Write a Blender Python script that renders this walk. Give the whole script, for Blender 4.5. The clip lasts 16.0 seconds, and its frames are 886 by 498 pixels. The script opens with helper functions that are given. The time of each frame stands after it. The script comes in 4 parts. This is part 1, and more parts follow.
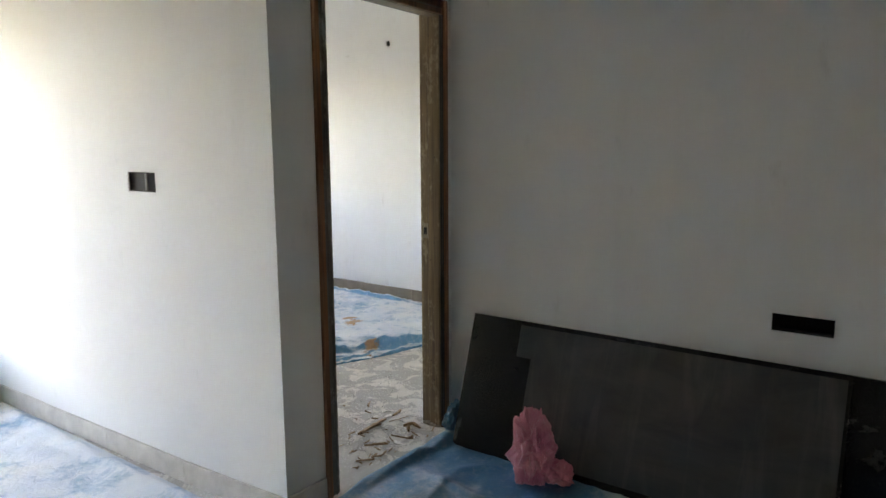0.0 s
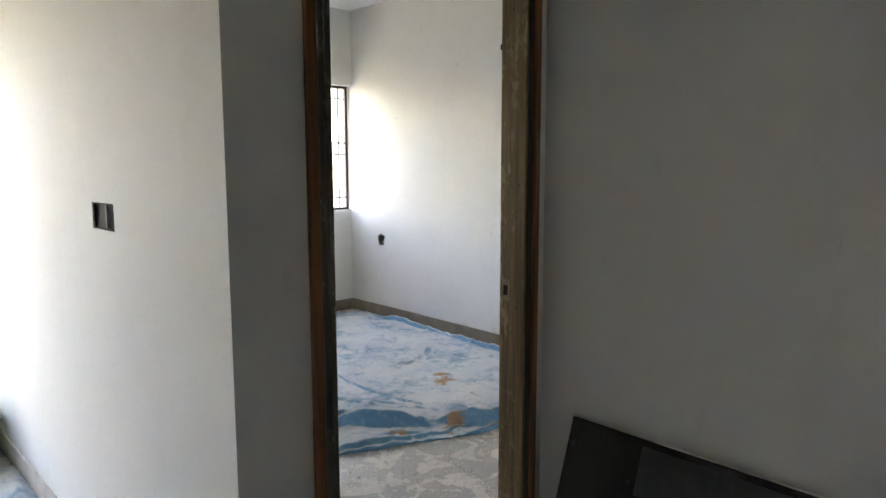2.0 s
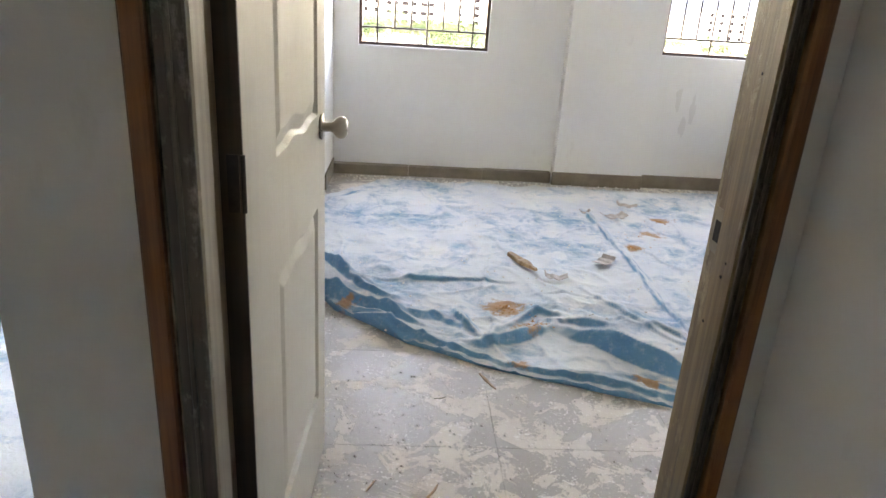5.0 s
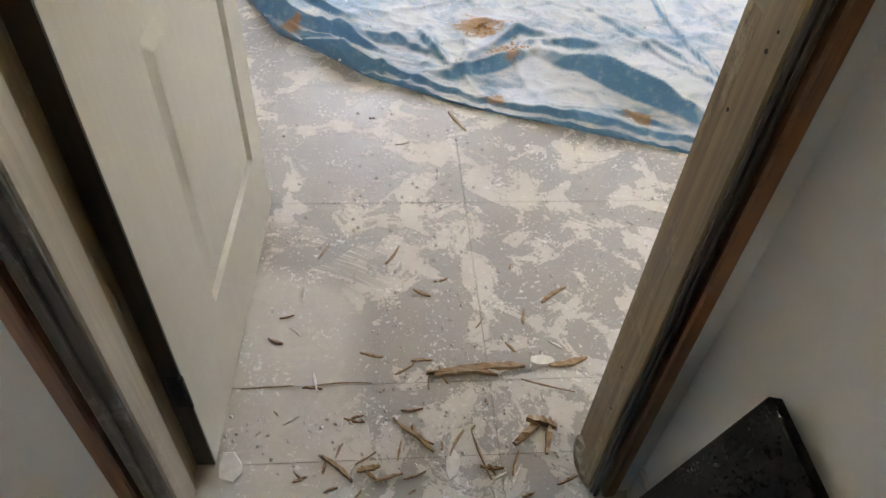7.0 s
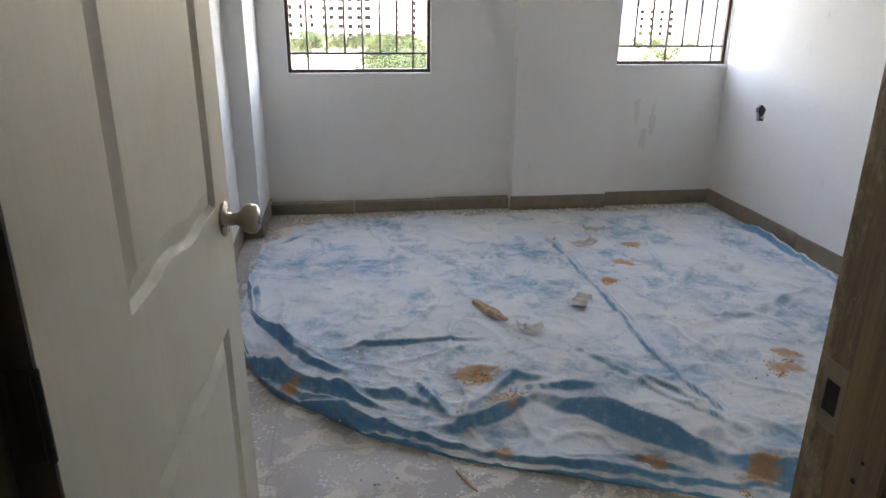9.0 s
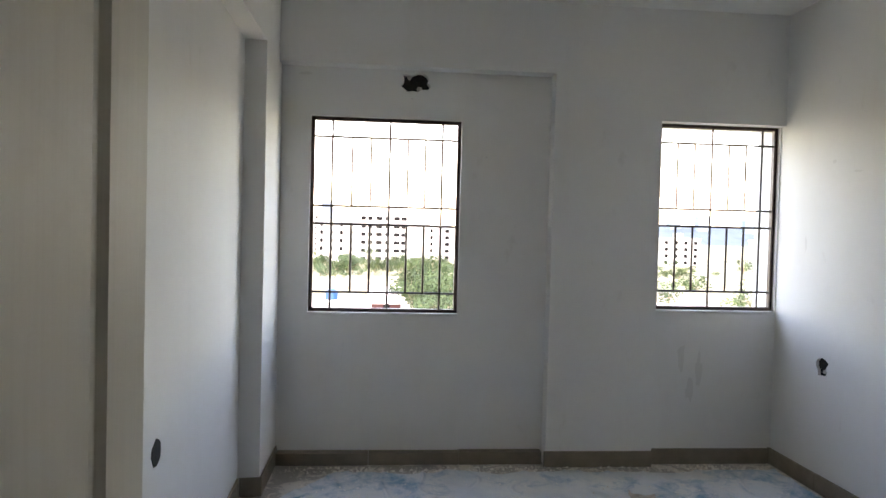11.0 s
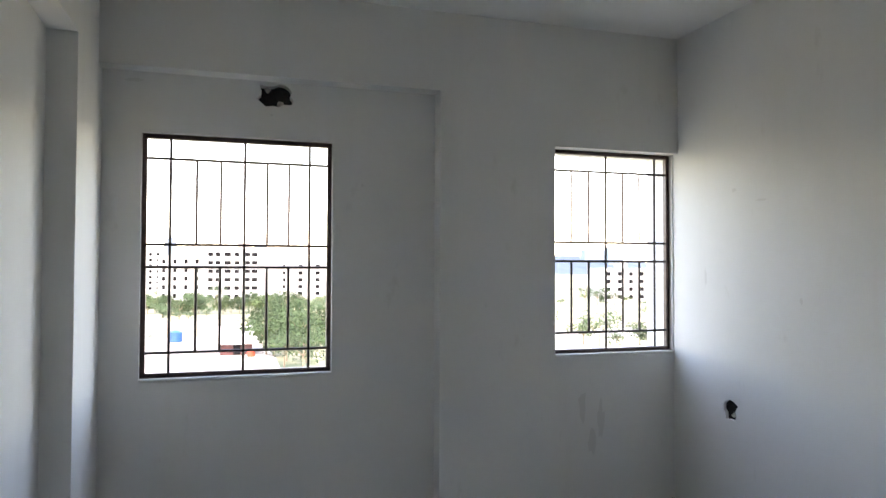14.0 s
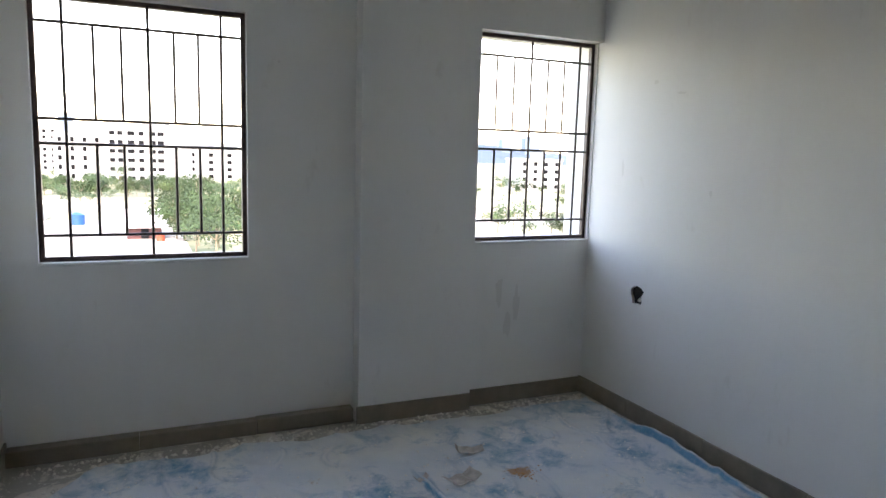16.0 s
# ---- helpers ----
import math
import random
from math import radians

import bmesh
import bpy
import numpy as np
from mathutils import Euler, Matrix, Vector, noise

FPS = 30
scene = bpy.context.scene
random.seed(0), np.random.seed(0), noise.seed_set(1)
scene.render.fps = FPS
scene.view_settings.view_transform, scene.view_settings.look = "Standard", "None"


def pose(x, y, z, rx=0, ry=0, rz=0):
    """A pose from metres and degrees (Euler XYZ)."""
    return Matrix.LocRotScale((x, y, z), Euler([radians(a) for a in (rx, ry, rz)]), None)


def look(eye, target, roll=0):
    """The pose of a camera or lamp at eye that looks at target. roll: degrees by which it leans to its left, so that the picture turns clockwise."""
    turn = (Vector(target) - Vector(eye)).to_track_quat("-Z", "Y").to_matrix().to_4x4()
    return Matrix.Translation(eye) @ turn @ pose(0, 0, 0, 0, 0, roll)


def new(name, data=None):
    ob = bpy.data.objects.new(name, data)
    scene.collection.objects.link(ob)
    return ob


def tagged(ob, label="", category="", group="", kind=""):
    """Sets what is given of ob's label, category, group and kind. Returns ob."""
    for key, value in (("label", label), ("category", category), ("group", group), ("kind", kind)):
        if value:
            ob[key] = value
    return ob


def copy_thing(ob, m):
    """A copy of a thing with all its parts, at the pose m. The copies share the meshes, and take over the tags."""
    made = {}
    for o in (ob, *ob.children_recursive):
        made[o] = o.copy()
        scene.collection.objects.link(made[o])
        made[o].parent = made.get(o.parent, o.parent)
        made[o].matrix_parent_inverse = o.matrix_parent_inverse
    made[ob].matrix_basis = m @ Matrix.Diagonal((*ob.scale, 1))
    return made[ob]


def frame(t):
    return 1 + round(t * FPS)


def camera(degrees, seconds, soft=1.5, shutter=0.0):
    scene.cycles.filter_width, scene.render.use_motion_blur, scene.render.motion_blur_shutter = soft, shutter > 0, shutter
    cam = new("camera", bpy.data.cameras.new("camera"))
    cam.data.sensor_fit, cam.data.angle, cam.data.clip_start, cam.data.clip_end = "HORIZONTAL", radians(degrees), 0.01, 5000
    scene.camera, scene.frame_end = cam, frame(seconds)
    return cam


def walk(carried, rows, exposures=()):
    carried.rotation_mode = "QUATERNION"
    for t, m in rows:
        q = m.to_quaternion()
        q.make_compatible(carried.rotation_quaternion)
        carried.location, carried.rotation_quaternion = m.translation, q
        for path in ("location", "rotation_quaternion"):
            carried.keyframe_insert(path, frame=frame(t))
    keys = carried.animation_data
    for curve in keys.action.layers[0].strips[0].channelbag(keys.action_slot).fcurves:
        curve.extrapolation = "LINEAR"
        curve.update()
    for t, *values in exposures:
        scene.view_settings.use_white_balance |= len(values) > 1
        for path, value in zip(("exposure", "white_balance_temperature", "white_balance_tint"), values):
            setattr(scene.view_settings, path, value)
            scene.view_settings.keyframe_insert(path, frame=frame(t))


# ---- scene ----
cam = camera(66.0, 16.0)
PATH = [
    (0, (0.083, 0.155, 1.438), (1.685, 1.312, 1.132), -0.3),
    (0.5, (0.348, 0.202, 1.451), (1.872, 1.481, 1.257), 1.4),
    (1, (0.567, 0.301, 1.458), (1.957, 1.728, 1.283), 1.4),
    (1.5, (0.8, 0.485, 1.463), (2.206, 1.899, 1.302), 0.6),
    (2, (1.042, 0.613, 1.439), (2.372, 2.087, 1.195), -0.1),
    (2.5, (1.34, 0.707, 1.44), (2.528, 2.288, 1.143), 1.7),
    (3, (1.587, 0.838, 1.428), (2.713, 2.467, 1.148), 2.7),
    (3.5, (1.774, 0.949, 1.439), (2.657, 2.694, 1.019), 1.6),
    (3.7, (1.864, 0.965, 1.433), (2.556, 2.787, 0.985), 1.7),
    (5.8, (2.388, 1.35, 1.313), (2.459, 3.078, 0.309), 3.3),
    (6, (2.408, 1.383, 1.325), (2.467, 3.055, 0.23), 3.0),
    (6.5, (2.399, 1.426, 1.305), (2.477, 2.961, 0.025), 3.9),
    (7, (2.358, 1.523, 1.3), (2.53, 2.911, -0.13), 4.2),
    (7.5, (2.35, 1.556, 1.307), (2.537, 2.964, -0.101), 4.0),
    (7.8, (2.339, 1.61, 1.32), (2.481, 3.191, 0.103), 1.7),
    (8, (2.33, 1.601, 1.333), (2.481, 3.256, 0.221), 1.0),
    (8.5, (2.307, 1.616, 1.37), (2.511, 3.413, 0.516), 0.2),
    (9, (2.285, 1.649, 1.387), (2.542, 3.513, 0.711), 0.5),
    (9.5, (2.302, 1.73, 1.402), (2.531, 3.653, 0.9), 0.3),
    (10, (2.347, 1.875, 1.431), (2.56, 3.849, 1.187), 1.5),
    (10.2, (2.352, 1.905, 1.438), (2.538, 3.886, 1.237), 2.0),
    (12.3, (2.363, 2.406, 1.517), (2.553, 4.394, 1.62), 0.6),
    (12.5, (2.357, 2.479, 1.508), (2.595, 4.463, 1.592), 0.7),
    (13, (2.313, 2.625, 1.518), (2.831, 4.55, 1.683), 0.4),
    (13.5, (2.317, 2.685, 1.499), (2.875, 4.604, 1.59), 0.6),
    (14, (2.332, 2.692, 1.51), (2.921, 4.602, 1.562), 0.2),
    (14.5, (2.341, 2.675, 1.521), (2.954, 4.578, 1.578), 0.5),
    (15, (2.351, 2.667, 1.514), (2.982, 4.565, 1.477), 0.6),
    (15.5, (2.341, 2.686, 1.492), (3.039, 4.549, 1.29), 1.4),
    (16, (2.325, 2.74, 1.503), (3.137, 4.547, 1.23), 1.7),
]
EXPOSURES = [(0.0, 5.93, 9600, 22), (0.5, 5.65, 9500, 22), (1.2, 5.65, 9600, 22), (2.0, 5.5, 9700, 23), (2.5, 5.65, 9700, 23), (3.0, 5.65, 9700, 23), (3.5, 6.05, 9900, 24), (6.0, 6.25, 10600, 25), (7.0, 6.45, 11000, 25), (7.5, 6.45, 11000, 25), (8.5, 5.55, 9800, 24), (9.0, 5.2, 9400, 25), (10.0, 4.75, 9200, 24), (12.5, 4.35, 8700, 22), (14.0, 4.33, 8600, 21), (16.0, 4.28, 8400, 20)]
walk(cam, [(t, look(eye, target, roll)) for t, eye, target, roll in PATH], EXPOSURES)

# ---- world and sun ----
world = bpy.data.worlds.new("overcast_sky")
scene.world = world
world.use_nodes = True
wn, wl = world.node_tree.nodes, world.node_tree.links
sky = wn.new("ShaderNodeTexSky")
sky.sky_type, sky.sun_disc = "NISHITA", False
sky.sun_elevation, sky.sun_rotation = radians(58), radians(195)
sky.dust_density, sky.air_density, sky.ozone_density = 1.0, 1.0, 1.0
wn["Background"].inputs["Strength"].default_value = 0.15
wl.new(sky.outputs["Color"], wn["Background"].inputs["Color"])
sun = new("sun", bpy.data.lights.new("sun", "SUN"))
sun.data.energy, sun.data.angle, sun.data.color = 0.6, radians(12), (1.0, 0.96, 0.9)
sun.matrix_world = look((0, 0, 60), (0 + 8, 30, 10))


# ---- material helpers ----
class Nodes:
    """A small builder of node materials in world coordinates."""

    def __init__(self, name, rough=0.7, metal=0.0):
        self.mat = bpy.data.materials.new(name)
        self.mat.use_nodes = True
        self.n, self.l = self.mat.node_tree.nodes, self.mat.node_tree.links
        self.b = self.n["Principled BSDF"]
        self.b.inputs["Roughness"].default_value = rough
        self.b.inputs["Metallic"].default_value = metal
        self.geo = self.n.new("ShaderNodeNewGeometry")
        self.pos = self.geo.outputs["Position"]

    def put(self, value, socket):
        if isinstance(value, bpy.types.NodeSocket):
            self.l.new(value, socket)
        else:
            socket.default_value = value

    def stretch(self, sx, sy, sz):
        m = self.n.new("ShaderNodeMapping")
        m.inputs["Scale"].default_value = (sx, sy, sz)
        self.l.new(self.pos, m.inputs["Vector"])
        return m.outputs["Vector"]

    def noise(self, scale, detail=4.0, rough=0.55, vec=None, warp=0.0):
        t = self.n.new("ShaderNodeTexNoise")
        t.inputs["Scale"].default_value = scale
        t.inputs["Detail"].default_value = detail
        t.inputs["Roughness"].default_value = rough
        t.inputs["Distortion"].default_value = warp
        self.l.new(vec or self.pos, t.inputs["Vector"])
        return t.outputs["Fac"]

    def ramp(self, fac, a, b, lo=0.0, hi=1.0):
        r = self.n.new("ShaderNodeMapRange")
        r.inputs["From Min"].default_value, r.inputs["From Max"].default_value = a, b
        r.inputs["To Min"].default_value, r.inputs["To Max"].default_value = lo, hi
        self.l.new(fac, r.inputs["Value"])
        return r.outputs["Result"]

    def math(self, op, a, b=0.0):
        m = self.n.new("ShaderNodeMath")
        m.operation = op
        self.put(a, m.inputs[0])
        self.put(b, m.inputs[1])
        return m.outputs[0]

    def mix(self, fac, a, b):
        m = self.n.new("ShaderNodeMix")
        m.data_type = "RGBA"
        for v, k in ((fac, 0), (a, 6), (b, 7)):
            self.put(v if isinstance(v, (bpy.types.NodeSocket, float, int)) else (*v, 1.0), m.inputs[k])
        return m.outputs[2]

    def axis(self, k):
        sp = self.n.new("ShaderNodeSeparateXYZ")
        self.l.new(self.pos, sp.inputs[0])
        return sp.outputs[k]

    def bump(self, height, strength=0.3, dist=0.005):
        b = self.n.new("ShaderNodeBump")
        b.inputs["Strength"].default_value, b.inputs["Distance"].default_value = strength, dist
        self.l.new(height, b.inputs["Height"])
        self.l.new(b.outputs["Normal"], self.b.inputs["Normal"])

    def colour(self, c):
        self.put(c if isinstance(c, bpy.types.NodeSocket) else (*c, 1.0), self.b.inputs["Base Color"])
        return self

    def rough(self, r):
        self.put(r, self.b.inputs["Roughness"])


def plaster(name, base, dirt):
    m = Nodes(name, 0.75)
    big = m.ramp(m.noise(1.1, 5), 0.35, 0.75)
    streak = m.ramp(m.noise(1.0, 4, vec=m.stretch(5, 5, 0.7)), 0.56, 0.76)
    spot = m.ramp(m.noise(7, 6, 0.65, vec=m.stretch(1, 1, 0.45)), 0.64, 0.74, 0, 0.8)
    low = tuple(v * 0.93 for v in base)
    c = m.mix(big, base, low)
    c = m.mix(m.math("MULTIPLY", streak, 0.09), c, dirt)
    c = m.mix(m.math("MULTIPLY", spot, 0.35), c, dirt)
    m.colour(c)
    m.bump(m.math("ADD", m.noise(140, 3), m.math("MULTIPLY", m.noise(6, 3), 3.0)), 0.12, 0.004)
    return m.mat


def plain(name, base, rough=0.6, metal=0.0, var=0.15, scale=20.0, bump=0.15):
    m = Nodes(name, rough, metal)
    m.colour(m.mix(m.ramp(m.noise(scale, 5), 0.3, 0.7), tuple(v * (1 - var) for v in base), tuple(min(1.0, v * (1 + var)) for v in base)))
    m.rough(m.ramp(m.noise(scale * 2.3, 4), 0.3, 0.7, max(0.05, rough - 0.1), min(1.0, rough + 0.1)))
    if bump:
        m.bump(m.noise(scale * 4, 4), bump, 0.003)
    return m.mat


M_WALL = plaster("white_emulsion", (0.78, 0.775, 0.75), (0.5, 0.47, 0.42))
M_SMUDGE = plaster("scuffed_plaster", (0.70, 0.69, 0.66), (0.52, 0.49, 0.44))
M_CEIL = plaster("ceiling_white", (0.8, 0.8, 0.78), (0.62, 0.6, 0.56))
M_OUT = plain("outside_render", (0.78, 0.77, 0.74), 0.9, 0, 0.06, 2.0)


def dusty_floor():
    m = Nodes("dusty_tile", 0.6)
    wipe = m.math("ADD", m.noise(6.5, 8, 0.60, warp=1.1), m.math("MULTIPLY", m.noise(34, 7, 0.8, warp=1.6), 0.34))
    bare = m.ramp(wipe, 0.628, 0.645)
    tile = m.mix(m.noise(5, 3), (0.30, 0.272, 0.24), (0.37, 0.335, 0.295))
    dust = m.mix(m.ramp(m.noise(3.5, 6, 0.7), 0.35, 0.65), (0.66, 0.61, 0.545), (0.57, 0.525, 0.465))
    # scrapes that the door left on its swing
    dx, dy = m.math("SUBTRACT", m.axis(0), 1.99), m.math("SUBTRACT", m.axis(1), 2.19)
    r = m.math("SQRT", m.math("ADD", m.math("MULTIPLY", dx, dx), m.math("MULTIPLY", dy, dy)))
    comb = m.n.new("ShaderNodeCombineXYZ")
    m.l.new(m.math("MULTIPLY", r, 60.0), comb.inputs[0])
    m.l.new(m.math("MULTIPLY", m.math("ARCTAN2", dy, dx), 1.6), comb.inputs[1])
    lines = m.ramp(m.noise(1.0, 3, 0.6, vec=comb.outputs[0]), 0.44, 0.52)
    ring = m.math("MULTIPLY", m.ramp(r, 0.52, 0.56), m.ramp(r, 0.74, 0.68))
    arc = m.math("MULTIPLY", m.math("MULTIPLY", lines, ring), m.ramp(m.axis(0), 2.42, 2.28))
    clean = m.math("MULTIPLY", m.ramp(m.axis(0), 2.33, 2.25), m.ramp(r, 0.56, 0.50))
    bare = m.math("MULTIPLY", bare, m.math("SUBTRACT", 1.0, m.math("MULTIPLY", clean, 0.9)))
    bare = m.math("MAXIMUM", bare, m.math("MULTIPLY", arc, 0.8))
    c = m.mix(m.math("MULTIPLY", bare, 0.92), dust, tile)
    grit = m.ramp(m.math("ADD", m.math("MULTIPLY", m.noise(75, 4, 0.7), 0.7), m.math("MULTIPLY", m.noise(9, 4), 0.3)), 0.575, 0.60)
    c = m.mix(m.math("MULTIPLY", grit, 0.85), c, (0.80, 0.78, 0.74))
    m.colour(c)
    m.rough(m.mix(bare, (0.85, 0.85, 0.85), (0.46, 0.46, 0.46)))
    m.bump(m.math("SUBTRACT", m.math("MULTIPLY", m.noise(60, 4), 0.5), bare), 0.35, 0.003)
    return m.mat


M_FLOOR = dusty_floor()
M_JOINT = plain("tile_joint", (0.42, 0.395, 0.36), 0.9)


def dusty_tarp(name, dust_amount, cloud, spills=()):
    """Blue woven plastic sheet; pale plaster dust lies on its flat parts."""
    m = Nodes(name, 0.5)
    up = m.n.new("ShaderNodeSeparateXYZ")
    m.l.new(m.geo.outputs["Normal"], up.inputs[0])
    flat = m.ramp(up.outputs[2], 0.72, 0.97)
    dusty = m.math("ADD", m.math("MULTIPLY", m.noise(2.2, 6, 0.6, warp=0.4), 0.62), m.math("MULTIPLY", m.noise(9, 9, 0.74, warp=0.5), 0.55))
    dust = m.math("MULTIPLY", m.ramp(dusty, cloud - 0.10, cloud + 0.06), m.math("MULTIPLY", flat, dust_amount))
    blue = m.mix(m.noise(7, 4), (0.045, 0.20, 0.34), (0.08, 0.28, 0.44))
    blue = m.mix(m.ramp(m.noise(30, 5, 0.7), 0.52, 0.7, 0, 0.5), blue, (0.36, 0.46, 0.54))
    pale = m.mix(m.ramp(m.noise(4, 5), 0.35, 0.65), (0.70, 0.70, 0.68), (0.58, 0.62, 0.65))
    c = m.mix(dust, blue, pale)
    rust = m.ramp(m.noise(3.4, 7, 0.72), 0.665, 0.72, 0, 0.6)
    # spilt rust-brown earth, in blots with broken outlines
    for sx, sy, size in spills:
        ex, ey = m.math("SUBTRACT", m.axis(0), sx), m.math("SUBTRACT", m.axis(1), sy)
        r = m.math("SQRT", m.math("ADD", m.math("MULTIPLY", m.math("MULTIPLY", ex, ex), 0.6), m.math("MULTIPLY", ey, ey)))
        r = m.math("ADD", r, m.math("MULTIPLY", m.math("SUBTRACT", m.noise(16, 7, 0.75), 0.5), size * 3.2))
        rust = m.math("MAXIMUM", rust, m.ramp(r, size, size * 0.55, 0, 0.85))
    c = m.mix(rust, c, m.mix(m.noise(30, 5), (0.30, 0.12, 0.03), (0.52, 0.28, 0.10)))
    m.colour(c)
    m.rough(m.mix(dust, (0.4, 0.4, 0.4), (0.9, 0.9, 0.9)))
    m.bump(m.math("ADD", m.math("MULTIPLY", m.noise(22, 6, 0.62, warp=1.4), 1.3), m.math("MULTIPLY", m.noise(160, 2), 0.2)), 0.45, 0.008)
    return m.mat


M_TARP = dusty_tarp("blue_tarpaulin", 0.95, 0.535, ((2.74, 3.98, 0.085), (2.80, 3.76, 0.06), (3.98, 3.86, 0.06), (4.06, 3.98, 0.05), (3.50, 3.24, 0.055), (2.74, 3.47, 0.04), (2.03, 3.92, 0.04), (3.80, 5.1, 0.07), (3.95, 5.4, 0.06), (3.2, 3.36, 0.05), (3.62, 4.85, 0.05)))
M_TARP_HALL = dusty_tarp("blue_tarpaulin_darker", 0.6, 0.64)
M_SKIRT_PALE = plain("dusty_skirting", (0.56, 0.52, 0.46), 0.8, 0, 0.15, 9)
M_SKIRT = plain("skirting_tile", (0.235, 0.195, 0.145), 0.55, 0, 0.18, 9)


def wood(name, base, dark, paint, amount):
    m = Nodes(name, 0.55)
    grain = m.noise(1.0, 6, 0.6, vec=m.stretch(60, 60, 2.2), warp=0.3)
    c = m.mix(m.ramp(grain, 0.35, 0.65), dark, base)
    splash = m.ramp(m.math("ADD", m.math("MULTIPLY", m.noise(1.0, 6, 0.7, vec=m.stretch(14, 14, 4)), 0.7), m.math("MULTIPLY", m.noise(40, 5, 0.7), 0.3)), 0.60 - amount, 0.70 - amount)
    c = m.mix(m.math("MULTIPLY", splash, 0.85), c, paint)
    m.colour(c)
    m.rough(m.mix(splash, (0.4, 0.4, 0.4), (0.85, 0.85, 0.85)))
    m.bump(m.math("ADD", grain, splash), 0.3, 0.003)
    return m.mat


M_WOOD = wood("brown_frame_wood", (0.34, 0.135, 0.05), (0.16, 0.065, 0.025), (0.40, 0.34, 0.26), -0.06)
M_WORN = wood("dusty_frame_wood", (0.28, 0.19, 0.09), (0.13, 0.08, 0.04), (0.50, 0.42, 0.28), 0.07)
M_PATCH = wood("patched_frame_wood", (0.16, 0.14, 0.12), (0.09, 0.075, 0.06), (0.38, 0.38, 0.37), 0.05)
M_CREAM = wood("primed_rebate", (0.5, 0.45, 0.37), (0.4, 0.35, 0.28), (0.62, 0.58, 0.5), 0.06)
M_DARKWOOD = wood("dark_rebate_wood", (0.06, 0.04, 0.027), (0.03, 0.022, 0.016), (0.3, 0.27, 0.22), -0.08)


def door_paint():
    m = Nodes("primed_door_skin", 0.55)
    grain = m.noise(1.0, 5, 0.6, vec=m.stretch(90, 90, 2.5), warp=0.4)
    smear = m.ramp(m.noise(6, 5, 0.6), 0.58, 0.72)
    c = m.mix(m.ramp(m.noise(2.3, 4), 0.3, 0.7), (0.60, 0.565, 0.49), (0.54, 0.505, 0.435))
    c = m.mix(m.math("MULTIPLY", m.ramp(grain, 0.45, 0.75), 0.18), c, (0.42, 0.37, 0.29))
    c = m.mix(m.math("MULTIPLY", smear, 0.5), c, (0.50, 0.46, 0.39))
    m.colour(c)
    m.bump(grain, 0.18, 0.002)
    return m.mat


M_DOOR = door_paint()
M_STEEL = plain("brushed_steel", (0.36, 0.32, 0.28), 0.34, 1.0, 0.06, 15, 0)
M_DULL = plain("dull_brass_steel", (0.30, 0.25, 0.18), 0.5, 0.6, 0.15, 25, 0.03)
# near-black colour that stands for the shade inside holes
M_BLACK = plain("painted_dark_void", (0.018, 0.016, 0.014), 0.9, 0, 0.4, 40)
M_MORTAR = plain("broken_mortar", (0.40, 0.38, 0.35), 0.95, 0, 0.3, 40, 0.6)
M_IRON = plain("dark_grille_paint", (0.035, 0.028, 0.026), 0.5, 0.3, 0.3, 50)
M_RUSTFRAME = plain("dark_window_steel", (0.06, 0.035, 0.03), 0.5, 0.2, 0.35, 30)
M_BOX = plain("black_plastic_box", (0.009, 0.008, 0.008), 0.9, 0, 0.4, 60)
M_GREYBOX = plain("grey_plastic_tab", (0.09, 0.085, 0.08), 0.6, 0, 0.3, 60)


def granite():
    m = Nodes("black_granite", 0.12)
    c = m.mix(m.ramp(m.noise(220, 2), 0.6, 0.72), (0.008, 0.008, 0.008), (0.04, 0.04, 0.042))
    d = m.ramp(m.noise(5, 7, 0.7, warp=0.5), 0.58, 0.75)
    m.colour(m.mix(m.math("MULTIPLY", d, 0.25), c, (0.13, 0.155, 0.145)))
    m.rough(m.mix(d, (0.25, 0.25, 0.25), (0.6, 0.6, 0.6)))
    m.b.inputs["Specular IOR Level"].default_value = 0.3
    return m.mat


def dust_film():
    m = Nodes("dusty_granite_face", 0.55)
    w = m.noise(2.2, 6, 0.6, vec=m.stretch(1, 1, 2.2), warp=1.5)
    s = m.ramp(m.noise(1.0, 5, 0.6, vec=m.stretch(3, 9, 1.2), warp=0.8), 0.5, 0.7)
    c = m.mix(m.ramp(w, 0.35, 0.65), (0.018, 0.019, 0.018), (0.048, 0.048, 0.044))
    m.colour(m.mix(m.math("MULTIPLY", s, 0.35), c, (0.13, 0.125, 0.11)))
    m.rough(m.ramp(w, 0.3, 0.7, 0.38, 0.65))
    return m.mat


M_GRANITE, M_FILM = granite(), dust_film()


def poly_bag(name, a, b, white):
    m = Nodes(name, 0.35)
    c = m.mix(m.ramp(m.noise(9, 5), 0.3, 0.7), a, b)
    m.colour(m.mix(m.ramp(m.noise(14, 5, 0.7), 0.58, 0.72, 0, white), c, (0.72, 0.68, 0.66)))
    m.b.inputs["Subsurface Weight"].default_value = 0.0
    m.bump(m.noise(35, 5, 0.6, warp=1.0), 0.5, 0.01)
    return m.mat


